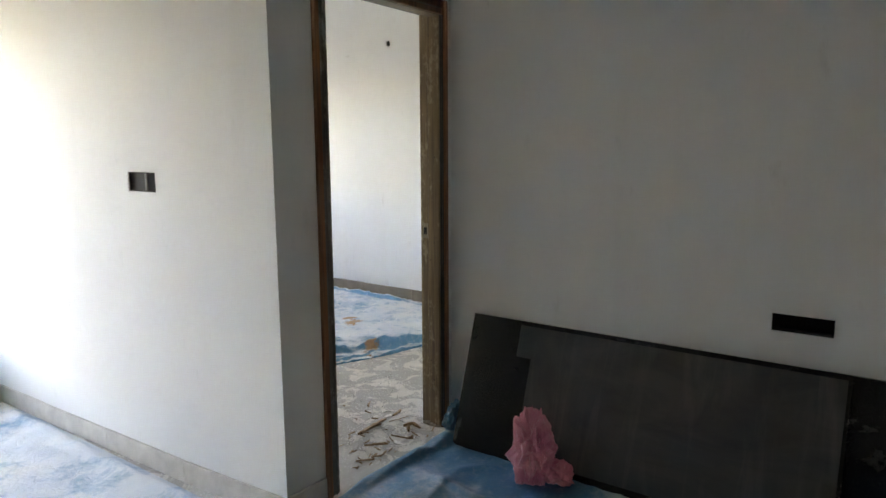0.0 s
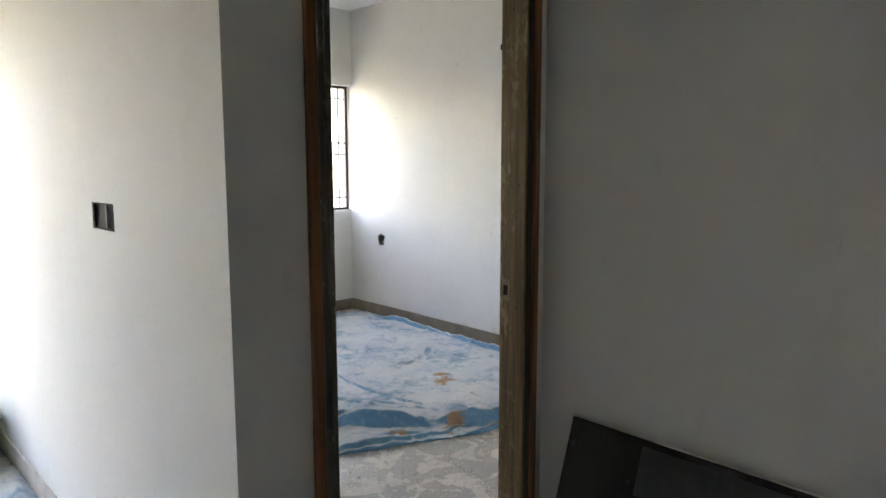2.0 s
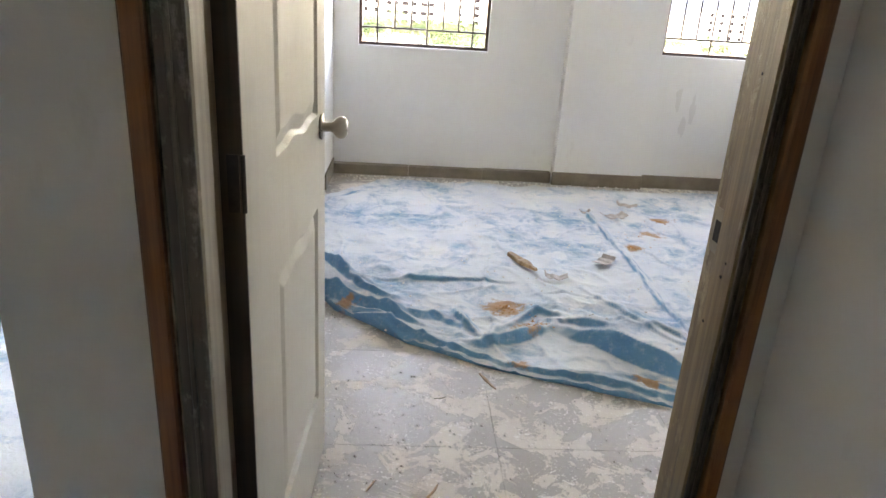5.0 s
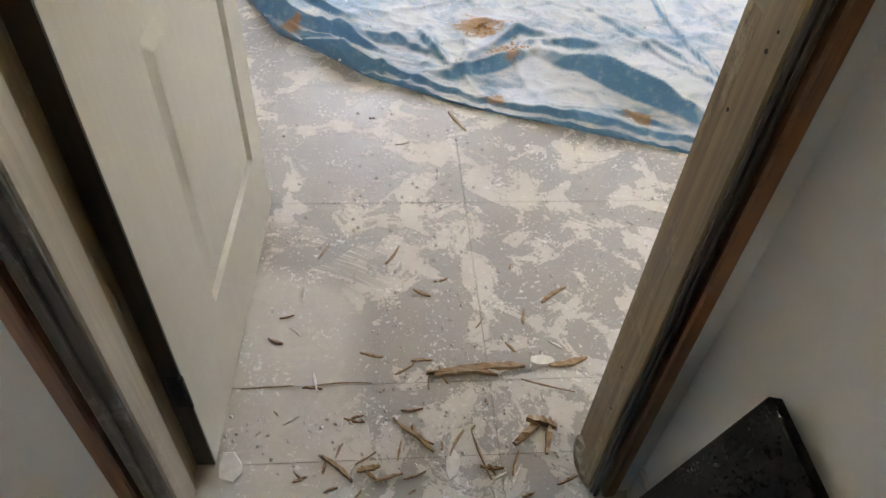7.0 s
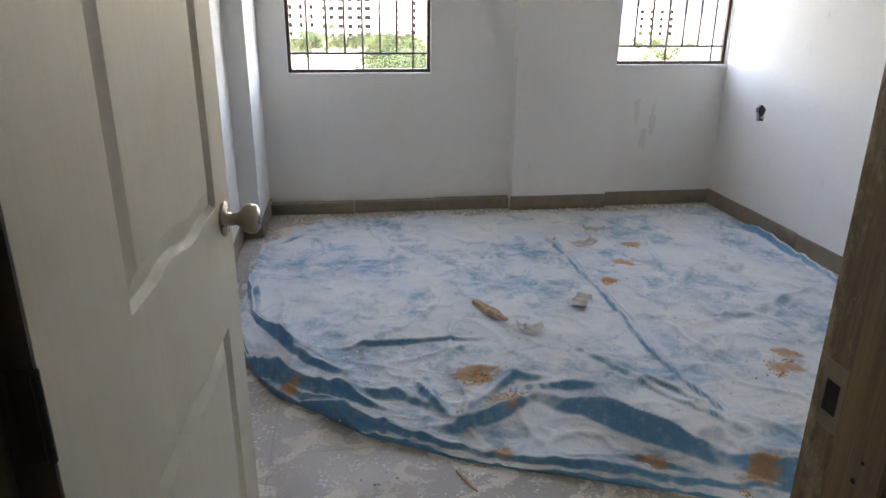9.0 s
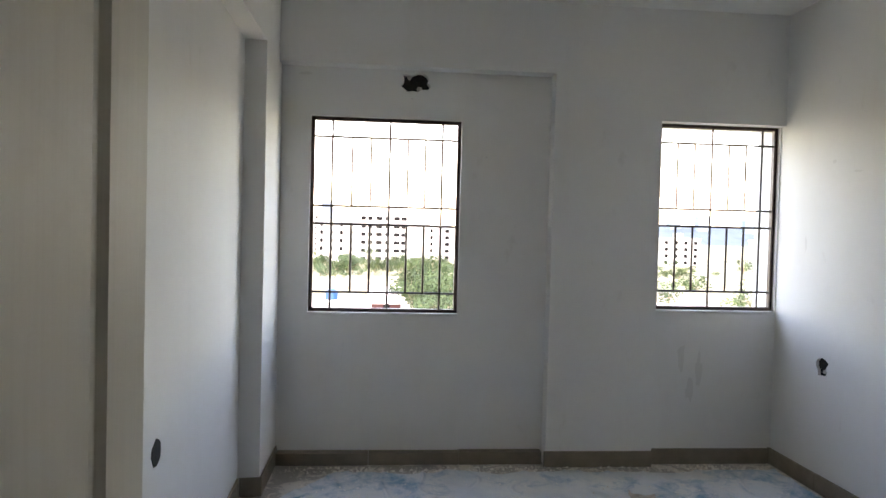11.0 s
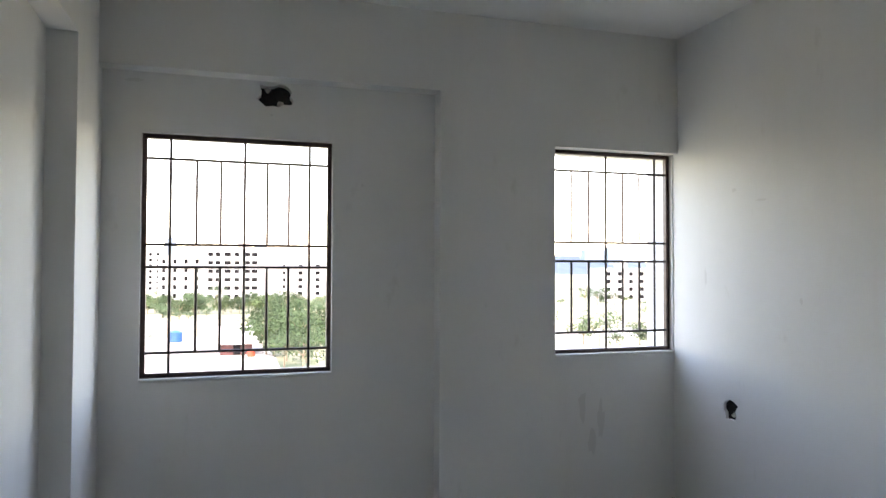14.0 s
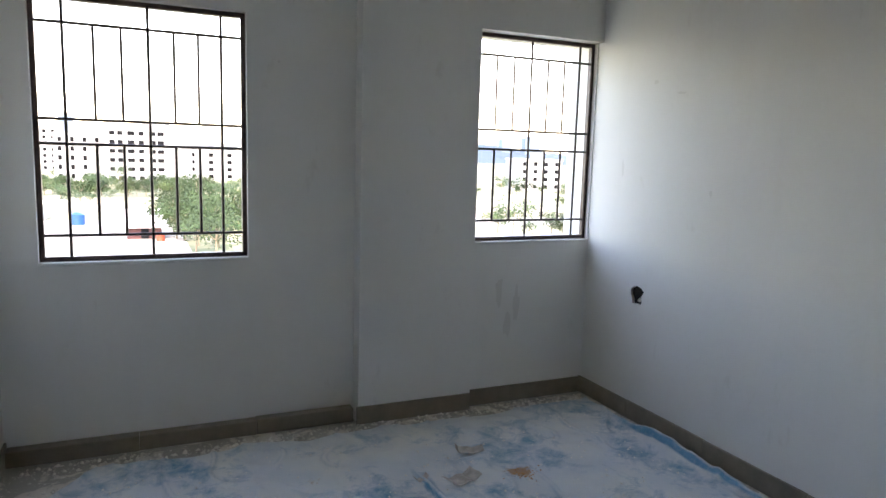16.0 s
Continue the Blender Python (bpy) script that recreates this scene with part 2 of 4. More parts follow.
M_PINK = poly_bag("pink_plastic", (0.62, 0.16, 0.24), (0.75, 0.30, 0.36), 0.3)
M_GREEN = poly_bag("green_sack", (0.05, 0.24, 0.15), (0.12, 0.38, 0.25), 0.5)
M_BARK = wood("splintered_wood", (0.42, 0.26, 0.13), (0.25, 0.13, 0.06), (0.5, 0.4, 0.28), 0.0)
M_DIRT = plain("rust_brown_dirt", (0.48, 0.21, 0.06), 0.95, 0, 0.35, 35, 0.5)
M_PAPER = plain("dirty_paper", (0.45, 0.40, 0.36), 0.9, 0, 0.25, 25)
M_DIRTY = plain("dirty_mortar", (0.30, 0.25, 0.19), 0.95, 0, 0.4, 60, 0.6)
M_CRUMB = plain("plaster_crumbs", (0.76, 0.73, 0.68), 0.95, 0, 0.12, 60, 0.2)

# ---- mesh helpers ----


def box(bm, x0, x1, y0, y1, z0, z1):
    v = [bm.verts.new((x, y, z)) for z in (z0, z1) for y in (y0, y1) for x in (x0, x1)]
    for f in ((0, 2, 3, 1), (4, 5, 7, 6), (0, 1, 5, 4), (2, 6, 7, 3), (0, 4, 6, 2), (1, 3, 7, 5)):
        bm.faces.new([v[k] for k in f])
    return bm


def boxes(*items):
    bm = bmesh.new()
    for it in items:
        box(bm, *it)
    return bm


def bevelled(bm, w=0.004, seg=2):
    bmesh.ops.bevel(bm, geom=list(bm.edges), offset=w, segments=seg, affect="EDGES", profile=0.6)
    return bm


def part(name, bm, material, parent=None, label="", smooth=False):
    me = bpy.data.meshes.new(name)
    bm.normal_update()
    bm.to_mesh(me)
    bm.free()
    if smooth:
        for p in me.polygons:
            p.use_smooth = True
    if material:
        me.materials.append(material)
    ob = new(name, me)
    if parent:
        ob.parent = parent
    if label:
        ob["label"] = label
    return ob


def structure(name, bm, material, label, category):
    return tagged(part(name, bm, material), label, category, kind="structure")


def thing(name, label, category, at=(0, 0, 0), group=""):
    e = new(name)
    e.location = at
    e.empty_display_size = 0.05
    return tagged(e, label, category, group)


def rod(bm, a, b, r, n=8, taper=1.0):
    a, b = Vector(a), Vector(b)
    d = b - a
    q = d.to_track_quat("Z", "Y").to_matrix().to_4x4()
    m = Matrix.Translation((a + b) / 2) @ q
    bmesh.ops.create_cone(bm, cap_ends=True, segments=n, radius1=r, radius2=r * taper, depth=d.length, matrix=m)
    return bm


def ragged_prism(axis, cx, cz, w, h, y0, y1, seed, n=14, rough=0.25):
    """A rough-edged plug; axis 'y' lies along y with section in x, z; axis 'x' along x with section in y, z."""
    rnd = random.Random(seed)
    bm = bmesh.new()
    rings = []
    offs = [1 + rnd.uniform(-rough, rough) for _ in range(n)]
    for y in (y0, y1):
        ring = []
        for k in range(n):
            a = 2 * math.pi * k / n
            c, s = math.cos(a), math.sin(a)
            p = max(abs(c), abs(s)) ** 0.6
            u, v = cx + w / 2 * c / p * offs[k], cz + h / 2 * s / p * offs[k]
            ring.append(bm.verts.new((u, y, v) if axis == "y" else (y, u, v)))
        rings.append(ring)
    for k in range(n):
        bm.faces.new((rings[0][k], rings[0][(k + 1) % n], rings[1][(k + 1) % n], rings[1][k]))
    bm.faces.new(rings[0][::-1])
    bm.faces.new(rings[1])
    bmesh.ops.recalc_face_normals(bm, faces=bm.faces)
    return bm


def cut(ob, *cutters):
    """Cuts the plugs out of a wall for good."""
    for bm in cutters:
        tool = part("plug", bm, None)
        mod = ob.modifiers.new("cut", "BOOLEAN")
        mod.object, mod.operation, mod.solver = tool, "DIFFERENCE", "EXACT"
        dg = bpy.context.evaluated_depsgraph_get()
        me = bpy.data.meshes.new_from_object(ob.evaluated_get(dg))
        ob.modifiers.remove(mod)
        ob.data = me
        bpy.data.objects.remove(tool)


# ---- plan ----
CEIL = 2.91
HALL_L, HALL_R = 1.684, 2.845          # hall faces
NICHE_X, COL_X = 1.702, 1.715           # bedroom side: recess back, column face
ROOM_R = 4.927
SLANT = 0.028                          # the partition runs slightly out of square
DOOR_Y0, DOOR_Y1 = 2.065, 2.19
PIER_Y, W1_Y, W2_Y, OUT_Y = 6.242, 6.35, 6.29, 6.56
PIER_X0, PIER_X1 = 3.41, 4.10
BEAM_Z = 2.475
LIV_Y = 5.1
SKEW = 0.036                           # the door wall turns away slightly towards the hall's right side


def skewed(ob):
    """Turns the door wall and its frame a little out of square."""
    for v in ob.data.vertices:
        v.co.y += SKEW * max(0.0, min(1.0, (v.co.x - 1.95) / 0.86))
    return ob


def corner_wedge():
    """The hall corner of the partition is worn back towards the doorway."""
    bm = bmesh.new()
    plan = ((1.63, 2.0), (1.706, 2.0), (1.703, 2.066), (1.6655, 2.728), (1.63, 2.728))
    lo = [bm.verts.new((x, y, -0.1)) for x, y in plan]
    hi = [bm.verts.new((x, y, 3.2)) for x, y in plan]
    bm.faces.new(lo[::-1])
    bm.faces.new(hi)
    for k in range(5):
        bm.faces.new((lo[k], lo[(k + 1) % 5], hi[(k + 1) % 5], hi[k]))
    bmesh.ops.recalc_face_normals(bm, faces=bm.faces)
    return bm


# floor slab and tiles come last; walls
w = structure("wall_window_1", boxes((1.577, PIER_X0, W1_Y, OUT_Y, 0, CEIL)),
    M_WALL, "off-white plastered outside wall in a shallow recess with window opening", "wall")
cut(w, boxes((1.895, 2.840, W1_Y - 0.2, OUT_Y + 0.2, 0.935, 2.175)), ragged_prism("y", 2.54, 2.405, 0.165, 0.115, W1_Y - 0.05, W1_Y + 0.15, 3, 18, 0.2))
structure("wall_pier", boxes((PIER_X0, PIER_X1, PIER_Y, OUT_Y, 0, CEIL)), M_WALL, "off-white plastered pier standing between two window bays", "wall")
structure("wall_window_2", boxes(
    (PIER_X1, 4.92, W2_Y, OUT_Y, 0, 0.99), (4.92, ROOM_R, W2_Y, OUT_Y, 0, 2.205),
    (PIER_X1, ROOM_R, PIER_Y, OUT_Y, 2.205, CEIL)), M_WALL, "off-white plastered wall below and above the corner window", "wall")
structure("beam", boxes((COL_X, PIER_X0, PIER_Y, W1_Y, BEAM_Z, CEIL)), M_WALL, "plastered concrete beam under the ceiling over the window recess", "beam")
w = structure("wall_right", boxes((ROOM_R, ROOM_R + 0.2, DOOR_Y1, OUT_Y, 0, CEIL)), M_WALL, "off-white plastered bedroom side wall with stains and socket hole", "wall")
cut(w, ragged_prism("x", 5.795, 0.735, 0.10, 0.09, ROOM_R - 0.05, ROOM_R + 0.06, 5, 12, 0.28),
    ragged_prism("x", 4.25, 2.325, 0.045, 0.05, ROOM_R - 0.05, ROOM_R + 0.05, 6, 10, 0.15))
w = structure("wall_left", boxes((HALL_L, COL_X, DOOR_Y0, 5.80, 0, CEIL)),
    M_WALL, "off-white plastered partition between living room and bedroom", "wall")
cut(w, boxes((NICHE_X, COL_X + 0.3, DOOR_Y1, 6.2, -0.2, BEAM_Z)), boxes((HALL_L - 0.05, HALL_L + 0.014, 2.748, 2.942, 1.243, 1.327)),
    ragged_prism("x", 4.31, 0.73, 0.10, 0.09, NICHE_X - 0.008, NICHE_X + 0.05, 9, 12, 0.15))
for v in w.data.vertices:
    if v.co.x < COL_X - 0.005:
        v.co.x -= SLANT * (v.co.y - DOOR_Y0)
cut(w, corner_wedge())
structure("wall_balcony_side", boxes((1.48, 1.575, LIV_Y + 0.2, OUT_Y, 0, CEIL)), M_OUT, "pale rendered wall beside the balcony", "wall")
structure("wall_column", boxes((1.577, COL_X, 5.80, W1_Y, 0, CEIL)), M_WALL, "plastered column in the bedroom corner", "column")
skewed(structure("wall_door", boxes((COL_X, 1.91, DOOR_Y0, DOOR_Y1, 0, CEIL), (1.91, 2.806, DOOR_Y0, DOOR_Y1, 2.095, CEIL),
    (2.806, 2.85, DOOR_Y0, DOOR_Y1, 0, CEIL), (2.85, ROOM_R, DOOR_Y0, DOOR_Y1, 0, CEIL)), M_WALL, "off-white plastered wall round the bedroom doorway", "wall"))
w = structure("wall_hall_right", boxes((HALL_R, HALL_R + 0.12, -3.5, DOOR_Y0 + SKEW - 0.001, 0, CEIL)), M_WALL, "grey-white plastered hall wall behind the granite slabs", "wall")
cut(w, boxes((HALL_R - 0.05, HALL_R + 0.05, 0.408, 0.617, 0.731, 0.799)))
structure("wall_hall_back", boxes((-3.6, HALL_R, -3.62, -3.5, 0, CEIL)), M_WALL, "plain plastered wall closing the hall", "wall")
structure("wall_living_left", boxes((-3.72, -3.6, -3.62, LIV_Y + 0.2, 0, CEIL)), M_WALL, "plain plastered living room wall", "wall")
structure("wall_living_far", boxes((1.27, 1.596, LIV_Y, LIV_Y + 0.2, 0, CEIL), (-3.6, 0.2, LIV_Y, LIV_Y + 0.2, 0, CEIL),
    (0.2, 1.27, LIV_Y, LIV_Y + 0.2, 2.2, CEIL), (0.2, 1.27, LIV_Y, LIV_Y + 0.2, 0, 0.13)), M_WALL, "white plastered living room wall with a wide balcony opening", "wall")
structure("ceiling", boxes((-3.8, ROOM_R + 0.2, -3.7, OUT_Y, CEIL, CEIL + 0.15)), M_CEIL, "plain white plastered ceiling", "ceiling")
floor = structure("floor", boxes((-3.8, ROOM_R + 0.2, -3.7, OUT_Y, -0.2, -0.004)), M_JOINT, "dusty cream floor tiles with wiped grey patches", "floor")

# ---- black plugs in the wall holes, painted for the shade of their depth ----


def hole_lining(name, label, category, bm, mat):
    return tagged(part(name, bm, mat), label, category)


hole_lining("pipe_hole", "ragged black hole broken through the wall above the window", "hole", ragged_prism("y", 2.54, 2.405, 0.20, 0.14, W1_Y + 0.06, W1_Y + 0.075, 3, 18, 0.2), M_BLACK)
hole_lining("socket_hole", "ragged hole chipped in plaster for a socket", "hole", ragged_prism("x", 5.795, 0.735, 0.12, 0.11, ROOM_R + 0.018, ROOM_R + 0.03, 5, 12, 0.2), M_BLACK)
hole_lining("anchor_hole", "small round dark hole in the wall plaster", "hole", ragged_prism("x", 4.25, 2.325, 0.07, 0.07, ROOM_R + 0.012, ROOM_R + 0.02, 6, 10, 0.15), M_BLACK)
hole_lining("low_socket_hole", "dark chipped socket hole low in the recess wall", "hole", ragged_prism("x", 4.31, 0.73, 0.085, 0.085, NICHE_X - 0.0650, NICHE_X - 0.0605, 9, 12, 0.1), M_BLACK)


def switch_box(label, face, y0, y1, z0, z1, depth, tabs):
    """An empty sunk switch box, opening towards -x."""
    th = thing("switch_box", label, "switch box", (face, (y0 + y1) / 2, z0))
    back = boxes((depth - 0.004, depth, y0 - (y0 + y1) / 2, (y1 - y0) / 2, 0, z1 - z0))
    part("box_back", back, M_BOX, th)
    hw, h = (y1 - y0) / 2, z1 - z0
    part("box_wall", boxes((0.002, depth - 0.005, -hw, hw, 0, 0.004), (0.002, depth - 0.005, -hw, hw, h - 0.004, h),
                           (0.002, depth - 0.005, -hw, -hw + 0.004, 0.0045, h - 0.0045), (0.002, depth - 0.005, hw - 0.004, hw, 0.0045, h - 0.0045)), M_BOX, th)
    for k, u in enumerate(tabs):
        part("tab", boxes((0.001, 0.006, u - 0.006, u + 0.006, 0.006, h - 0.006 - 0.02 * (k % 2))), M_GREYBOX, th)
    return th


switch_box("empty black switch box sunk in the white hall wall", HALL_L - 0.022, 2.75, 2.94, 1.245, 1.325, 0.013, (-0.03,))
switch_box("empty long black socket box sunk in the hall wall", HALL_R, 0.41, 0.615, 0.733, 0.797, 0.045, ())


def plaster_scraps():
    """Broken mortar left in the chipped holes."""
    rnd = random.Random(4)
    for nm, c, s in (("mortar_lump", (2.565, W1_Y + 0.03, 2.362), 0.018), ("mortar_lump", (2.50, W1_Y + 0.04, 2.44), 0.016), ("mortar_lump", (ROOM_R + 0.012, 5.775, 0.712), 0.014)):
        bm = bmesh.new()
        bmesh.ops.create_icosphere(bm, subdivisions=2, radius=s)
        for v in bm.verts:
            v.co *= 1 + rnd.uniform(-0.3, 0.3)
            v.co += Vector(c)
        tagged(part(nm, bm, M_MORTAR), "rough grey lump of mortar in the wall hole", "mortar", "mortar in holes")


plaster_scraps()



def scuffs():
    """Thin grey hand marks and scrapes on the plaster."""
    rnd = random.Random(31)
    for face, u, z, du, dz in (("y", 4.105, 0.62, 0.010, 0.14), ("y", 4.30, 0.70, 0.03, 0.10), ("y", 4.42, 0.60, 0.025, 0.14), ("y", 4.36, 0.48, 0.03, 0.08), ("x", 5.99, 1.45, 0.012, 0.06), ("x", 5.75, 1.93, 0.02, 0.014),
                               ("x", 5.55, 1.86, 0.05, 0.008), ("x", 4.75, 2.25, 0.035, 0.012), ("x", 5.3, 1.35, 0.012, 0.02), ("n", 3.0, 1.95, 0.008, 0.01), ("n", 2.52, 2.30, 0.012, 0.008), ("n", 1.86, 2.43, 0.05, 0.012)):
        bm = bmesh.new()
        n = 16
        pts = []
        for k in range(n):
            a = 2 * math.pi * k / n
            r = rnd.uniform(0.55, 1.1)
            p, q = u + du * r * math.cos(a), z + dz * r * math.sin(a)
            pts.append(bm.verts.new((ROOM_R - 0.0012, p, q) if face == "x" else (p, (W2_Y if face == "y" else W1_Y) - 0.0012, q)))
        bm.faces.new(pts)
        tagged(part("wall_mark", bm, M_SMUDGE), "faint grey scuff mark on the white plaster", "wall mark", "scuff marks")


scuffs()

# ---- skirting ----
SK_H, SK_T = 0.105, 0.012


def skirting(pieces, mat=M_SKIRT, label="brown-grey stone tile skirting with cement smears"):
    sk = tagged(new("baseboard"), label, "skirting", kind="structure")
    for b in pieces:
        bm = bevelled(boxes(b), 0.0025, 1)
        for v in bm.verts:
            if v.co.x < 1.73 and 2.2 < v.co.y < 5.795:
                v.co.x -= SLANT * (v.co.y - DOOR_Y0)
            if v.co.x < 1.69 and v.co.y < 2.4:
                v.co.x += 0.018
        part("skirting_tile", bm, mat, sk)


def along_x(x0, x1, y, side, step=0.6):
    out, x, rnd = [], x0, random.Random(int(x0 * 100))
    while x < x1 - 0.01:
        e = min(x + step, x1)
        out.append((x, e - 0.002, y - SK_T if side < 0 else y, y if side < 0 else y + SK_T, 0.001, SK_H + rnd.uniform(-0.004, 0.004)))
        x = e
    return out


def along_y(y0, y1, x, side, step=0.6):
    out, y, rnd = [], y0, random.Random(int(y0 * 100) + 7)
    while y < y1 - 0.01:
        e = min(y + step, y1)
        out.append((x - SK_T if side < 0 else x, x if side < 0 else x + SK_T, y, e - 0.002, 0.001, SK_H + rnd.uniform(-0.004, 0.004)))
        y = e
    return out


skirting([(a, b, W1_Y - 0.072 + 0.008 * (a > 2.2), W1_Y - 0.001, c, d - 0.026) for a, b, _, _, c, d in along_x(COL_X + SK_T, PIER_X0 - SK_T, W1_Y, -1, 0.57)] + along_x(PIER_X0 - SK_T, PIER_X1 + 0.002, PIER_Y - 0.001, -1, 0.72)
         + along_x(PIER_X1 + 0.003, ROOM_R - SK_T, W2_Y - 0.001, -1, 0.8) + along_y(DOOR_Y1 + 0.02, W2_Y, ROOM_R - 0.001, -1)
         + along_x(NICHE_X + SK_T, COL_X + SK_T, 5.80 - 0.001, -1) + along_y(5.80, W1_Y - SK_T, COL_X + 0.001, 1) + along_y(DOOR_Y1 + 0.02, 5.78, NICHE_X + 0.001, 1))
skirting(along_y(DOOR_Y0, LIV_Y - SK_T, HALL_L - 0.001, -1) + along_x(HALL_L - SK_T, 1.905, DOOR_Y0 - 0.001, -1) + along_x(1.27, HALL_L - SK_T, LIV_Y - 0.001, -1)
         + along_y(-3.4, DOOR_Y0 + SKEW - 0.004, HALL_R - 0.001, -1) + along_x(-3.5, 1.265, LIV_Y - 0.001, -1, 0.6), M_SKIRT_PALE, "dusty grey tile skirting along the hall walls")


# ---- windows ----
def window(n, x0, x1, z0, z1, y, bars, label):
    """Steel frame with a welded safety grille; bars: fractions of the width, long ones as negative numbers."""
    win = tagged(new(f"window_{n}"), label, "window", kind="structure")
    t = 0.022
    part("window_frame", boxes((x0, x1, y, y + 0.03, z0, z0 + t), (x0, x1, y, y + 0.03, z1 - t, z1),
                               (x0, x0 + t, y, y + 0.03, z0 + t, z1 - t), (x1 - t, x1, y, y + 0.03, z0 + t, z1 - t)), M_RUSTFRAME, win, "dark rusty steel frame")
    g = y + 0.012
    hz = [z1 - f * (z1 - z0) for f in (0.10, 0.455, 0.548, 0.90)]
    for z in hz:
        part("grille_bar", rod(bmesh.new(), (x0 + 0.01, g, z), (x1 - 0.01, g, z), 0.0075), M_IRON, win)
    for f in bars:
        x = x0 + abs(f) * (x1 - x0)
        if f < 0:
            part("grille_bar", rod(bmesh.new(), (x, g, z0 + 0.01), (x, g, z1 - 0.01), 0.0075), M_IRON, win)
        else:
            part("grille_bar", rod(bmesh.new(), (x, g, hz[1]), (x, g, hz[0]), 0.0068), M_IRON, win)
            part("grille_bar", rod(bmesh.new(), (x, g, hz[3]), (x, g, hz[2]), 0.0075), M_IRON, win)
    return win


window(1, 1.897, 2.838, 0.951, 2.173, W1_Y + 0.028, (-0.14, 0.273, 0.398, -0.523, 0.645, 0.763, -0.877), "unglazed window with a dark welded steel safety grille")
window(2, 4.102, 4.918, 1.004, 2.203, W2_Y + 0.03, (-0.04, 0.182, 0.323, -0.465, 0.607, 0.748, -0.88), "narrow unglazed corner window with dark steel grille")
structure("window_sill_1", bevelled(boxes((1.896, 2.839, W1_Y - 0.006, OUT_Y, 0.9351, 0.950)), 0.002, 1), M_CEIL, "white stone sill of the window", "sill")
structure("window_sill_2", bevelled(boxes((PIER_X1 + 0.001, 4.925, W2_Y - 0.008, OUT_Y, 0.991, 1.003)), 0.002, 1), M_CEIL, "white stone sill of the corner window", "sill")

# balcony opening of the living room: sill, rail and parapet
structure("balcony_sill", bevelled(boxes((0.2, 1.268, LIV_Y - 0.02, LIV_Y + 0.22, 0.131, 0.165)), 0.004, 1), M_CEIL, "white stone threshold of the balcony opening", "sill")
structure("balcony_floor", boxes((-1.6, 1.55, LIV_Y + 0.201, LIV_Y + 1.5, -0.15, 0.02)), M_OUT, "pale concrete balcony floor", "balcony")
M_ORANGE = plain("orange_paint", (0.55, 0.13, 0.045), 0.7, 0, 0.15, 8)
structure("balcony_parapet", boxes((-1.6, 1.55, LIV_Y + 1.42, LIV_Y + 1.5, 0.021, 0.28)), M_OUT, "low white balcony kerb", "parapet")
structure("balcony_band", boxes((-1.6, 1.55, LIV_Y + 1.41, LIV_Y + 1.5, 0.281, 0.37)), M_ORANGE, "orange painted coping of the balcony", "parapet")
rail = thing("balcony_railing", "dark steel balcony railing with horizontal bars", "railing", (0, LIV_Y + 1.45, 0.37))
for k, z in enumerate((0.62, 0.77, 0.92, 1.05, 1.18)):
    part("rail_bar", rod(bmesh.new(), (-1.58, 0, z - 0.37), (1.5, 0, z - 0.37), 0.009 if k < 4 else 0.018), M_IRON, rail)
for x in (-1.5, 0.0, 1.49):
    part("rail_post", rod(bmesh.new(), (x, 0, 0.0), (x, 0, 0.82), 0.014), M_IRON, rail)


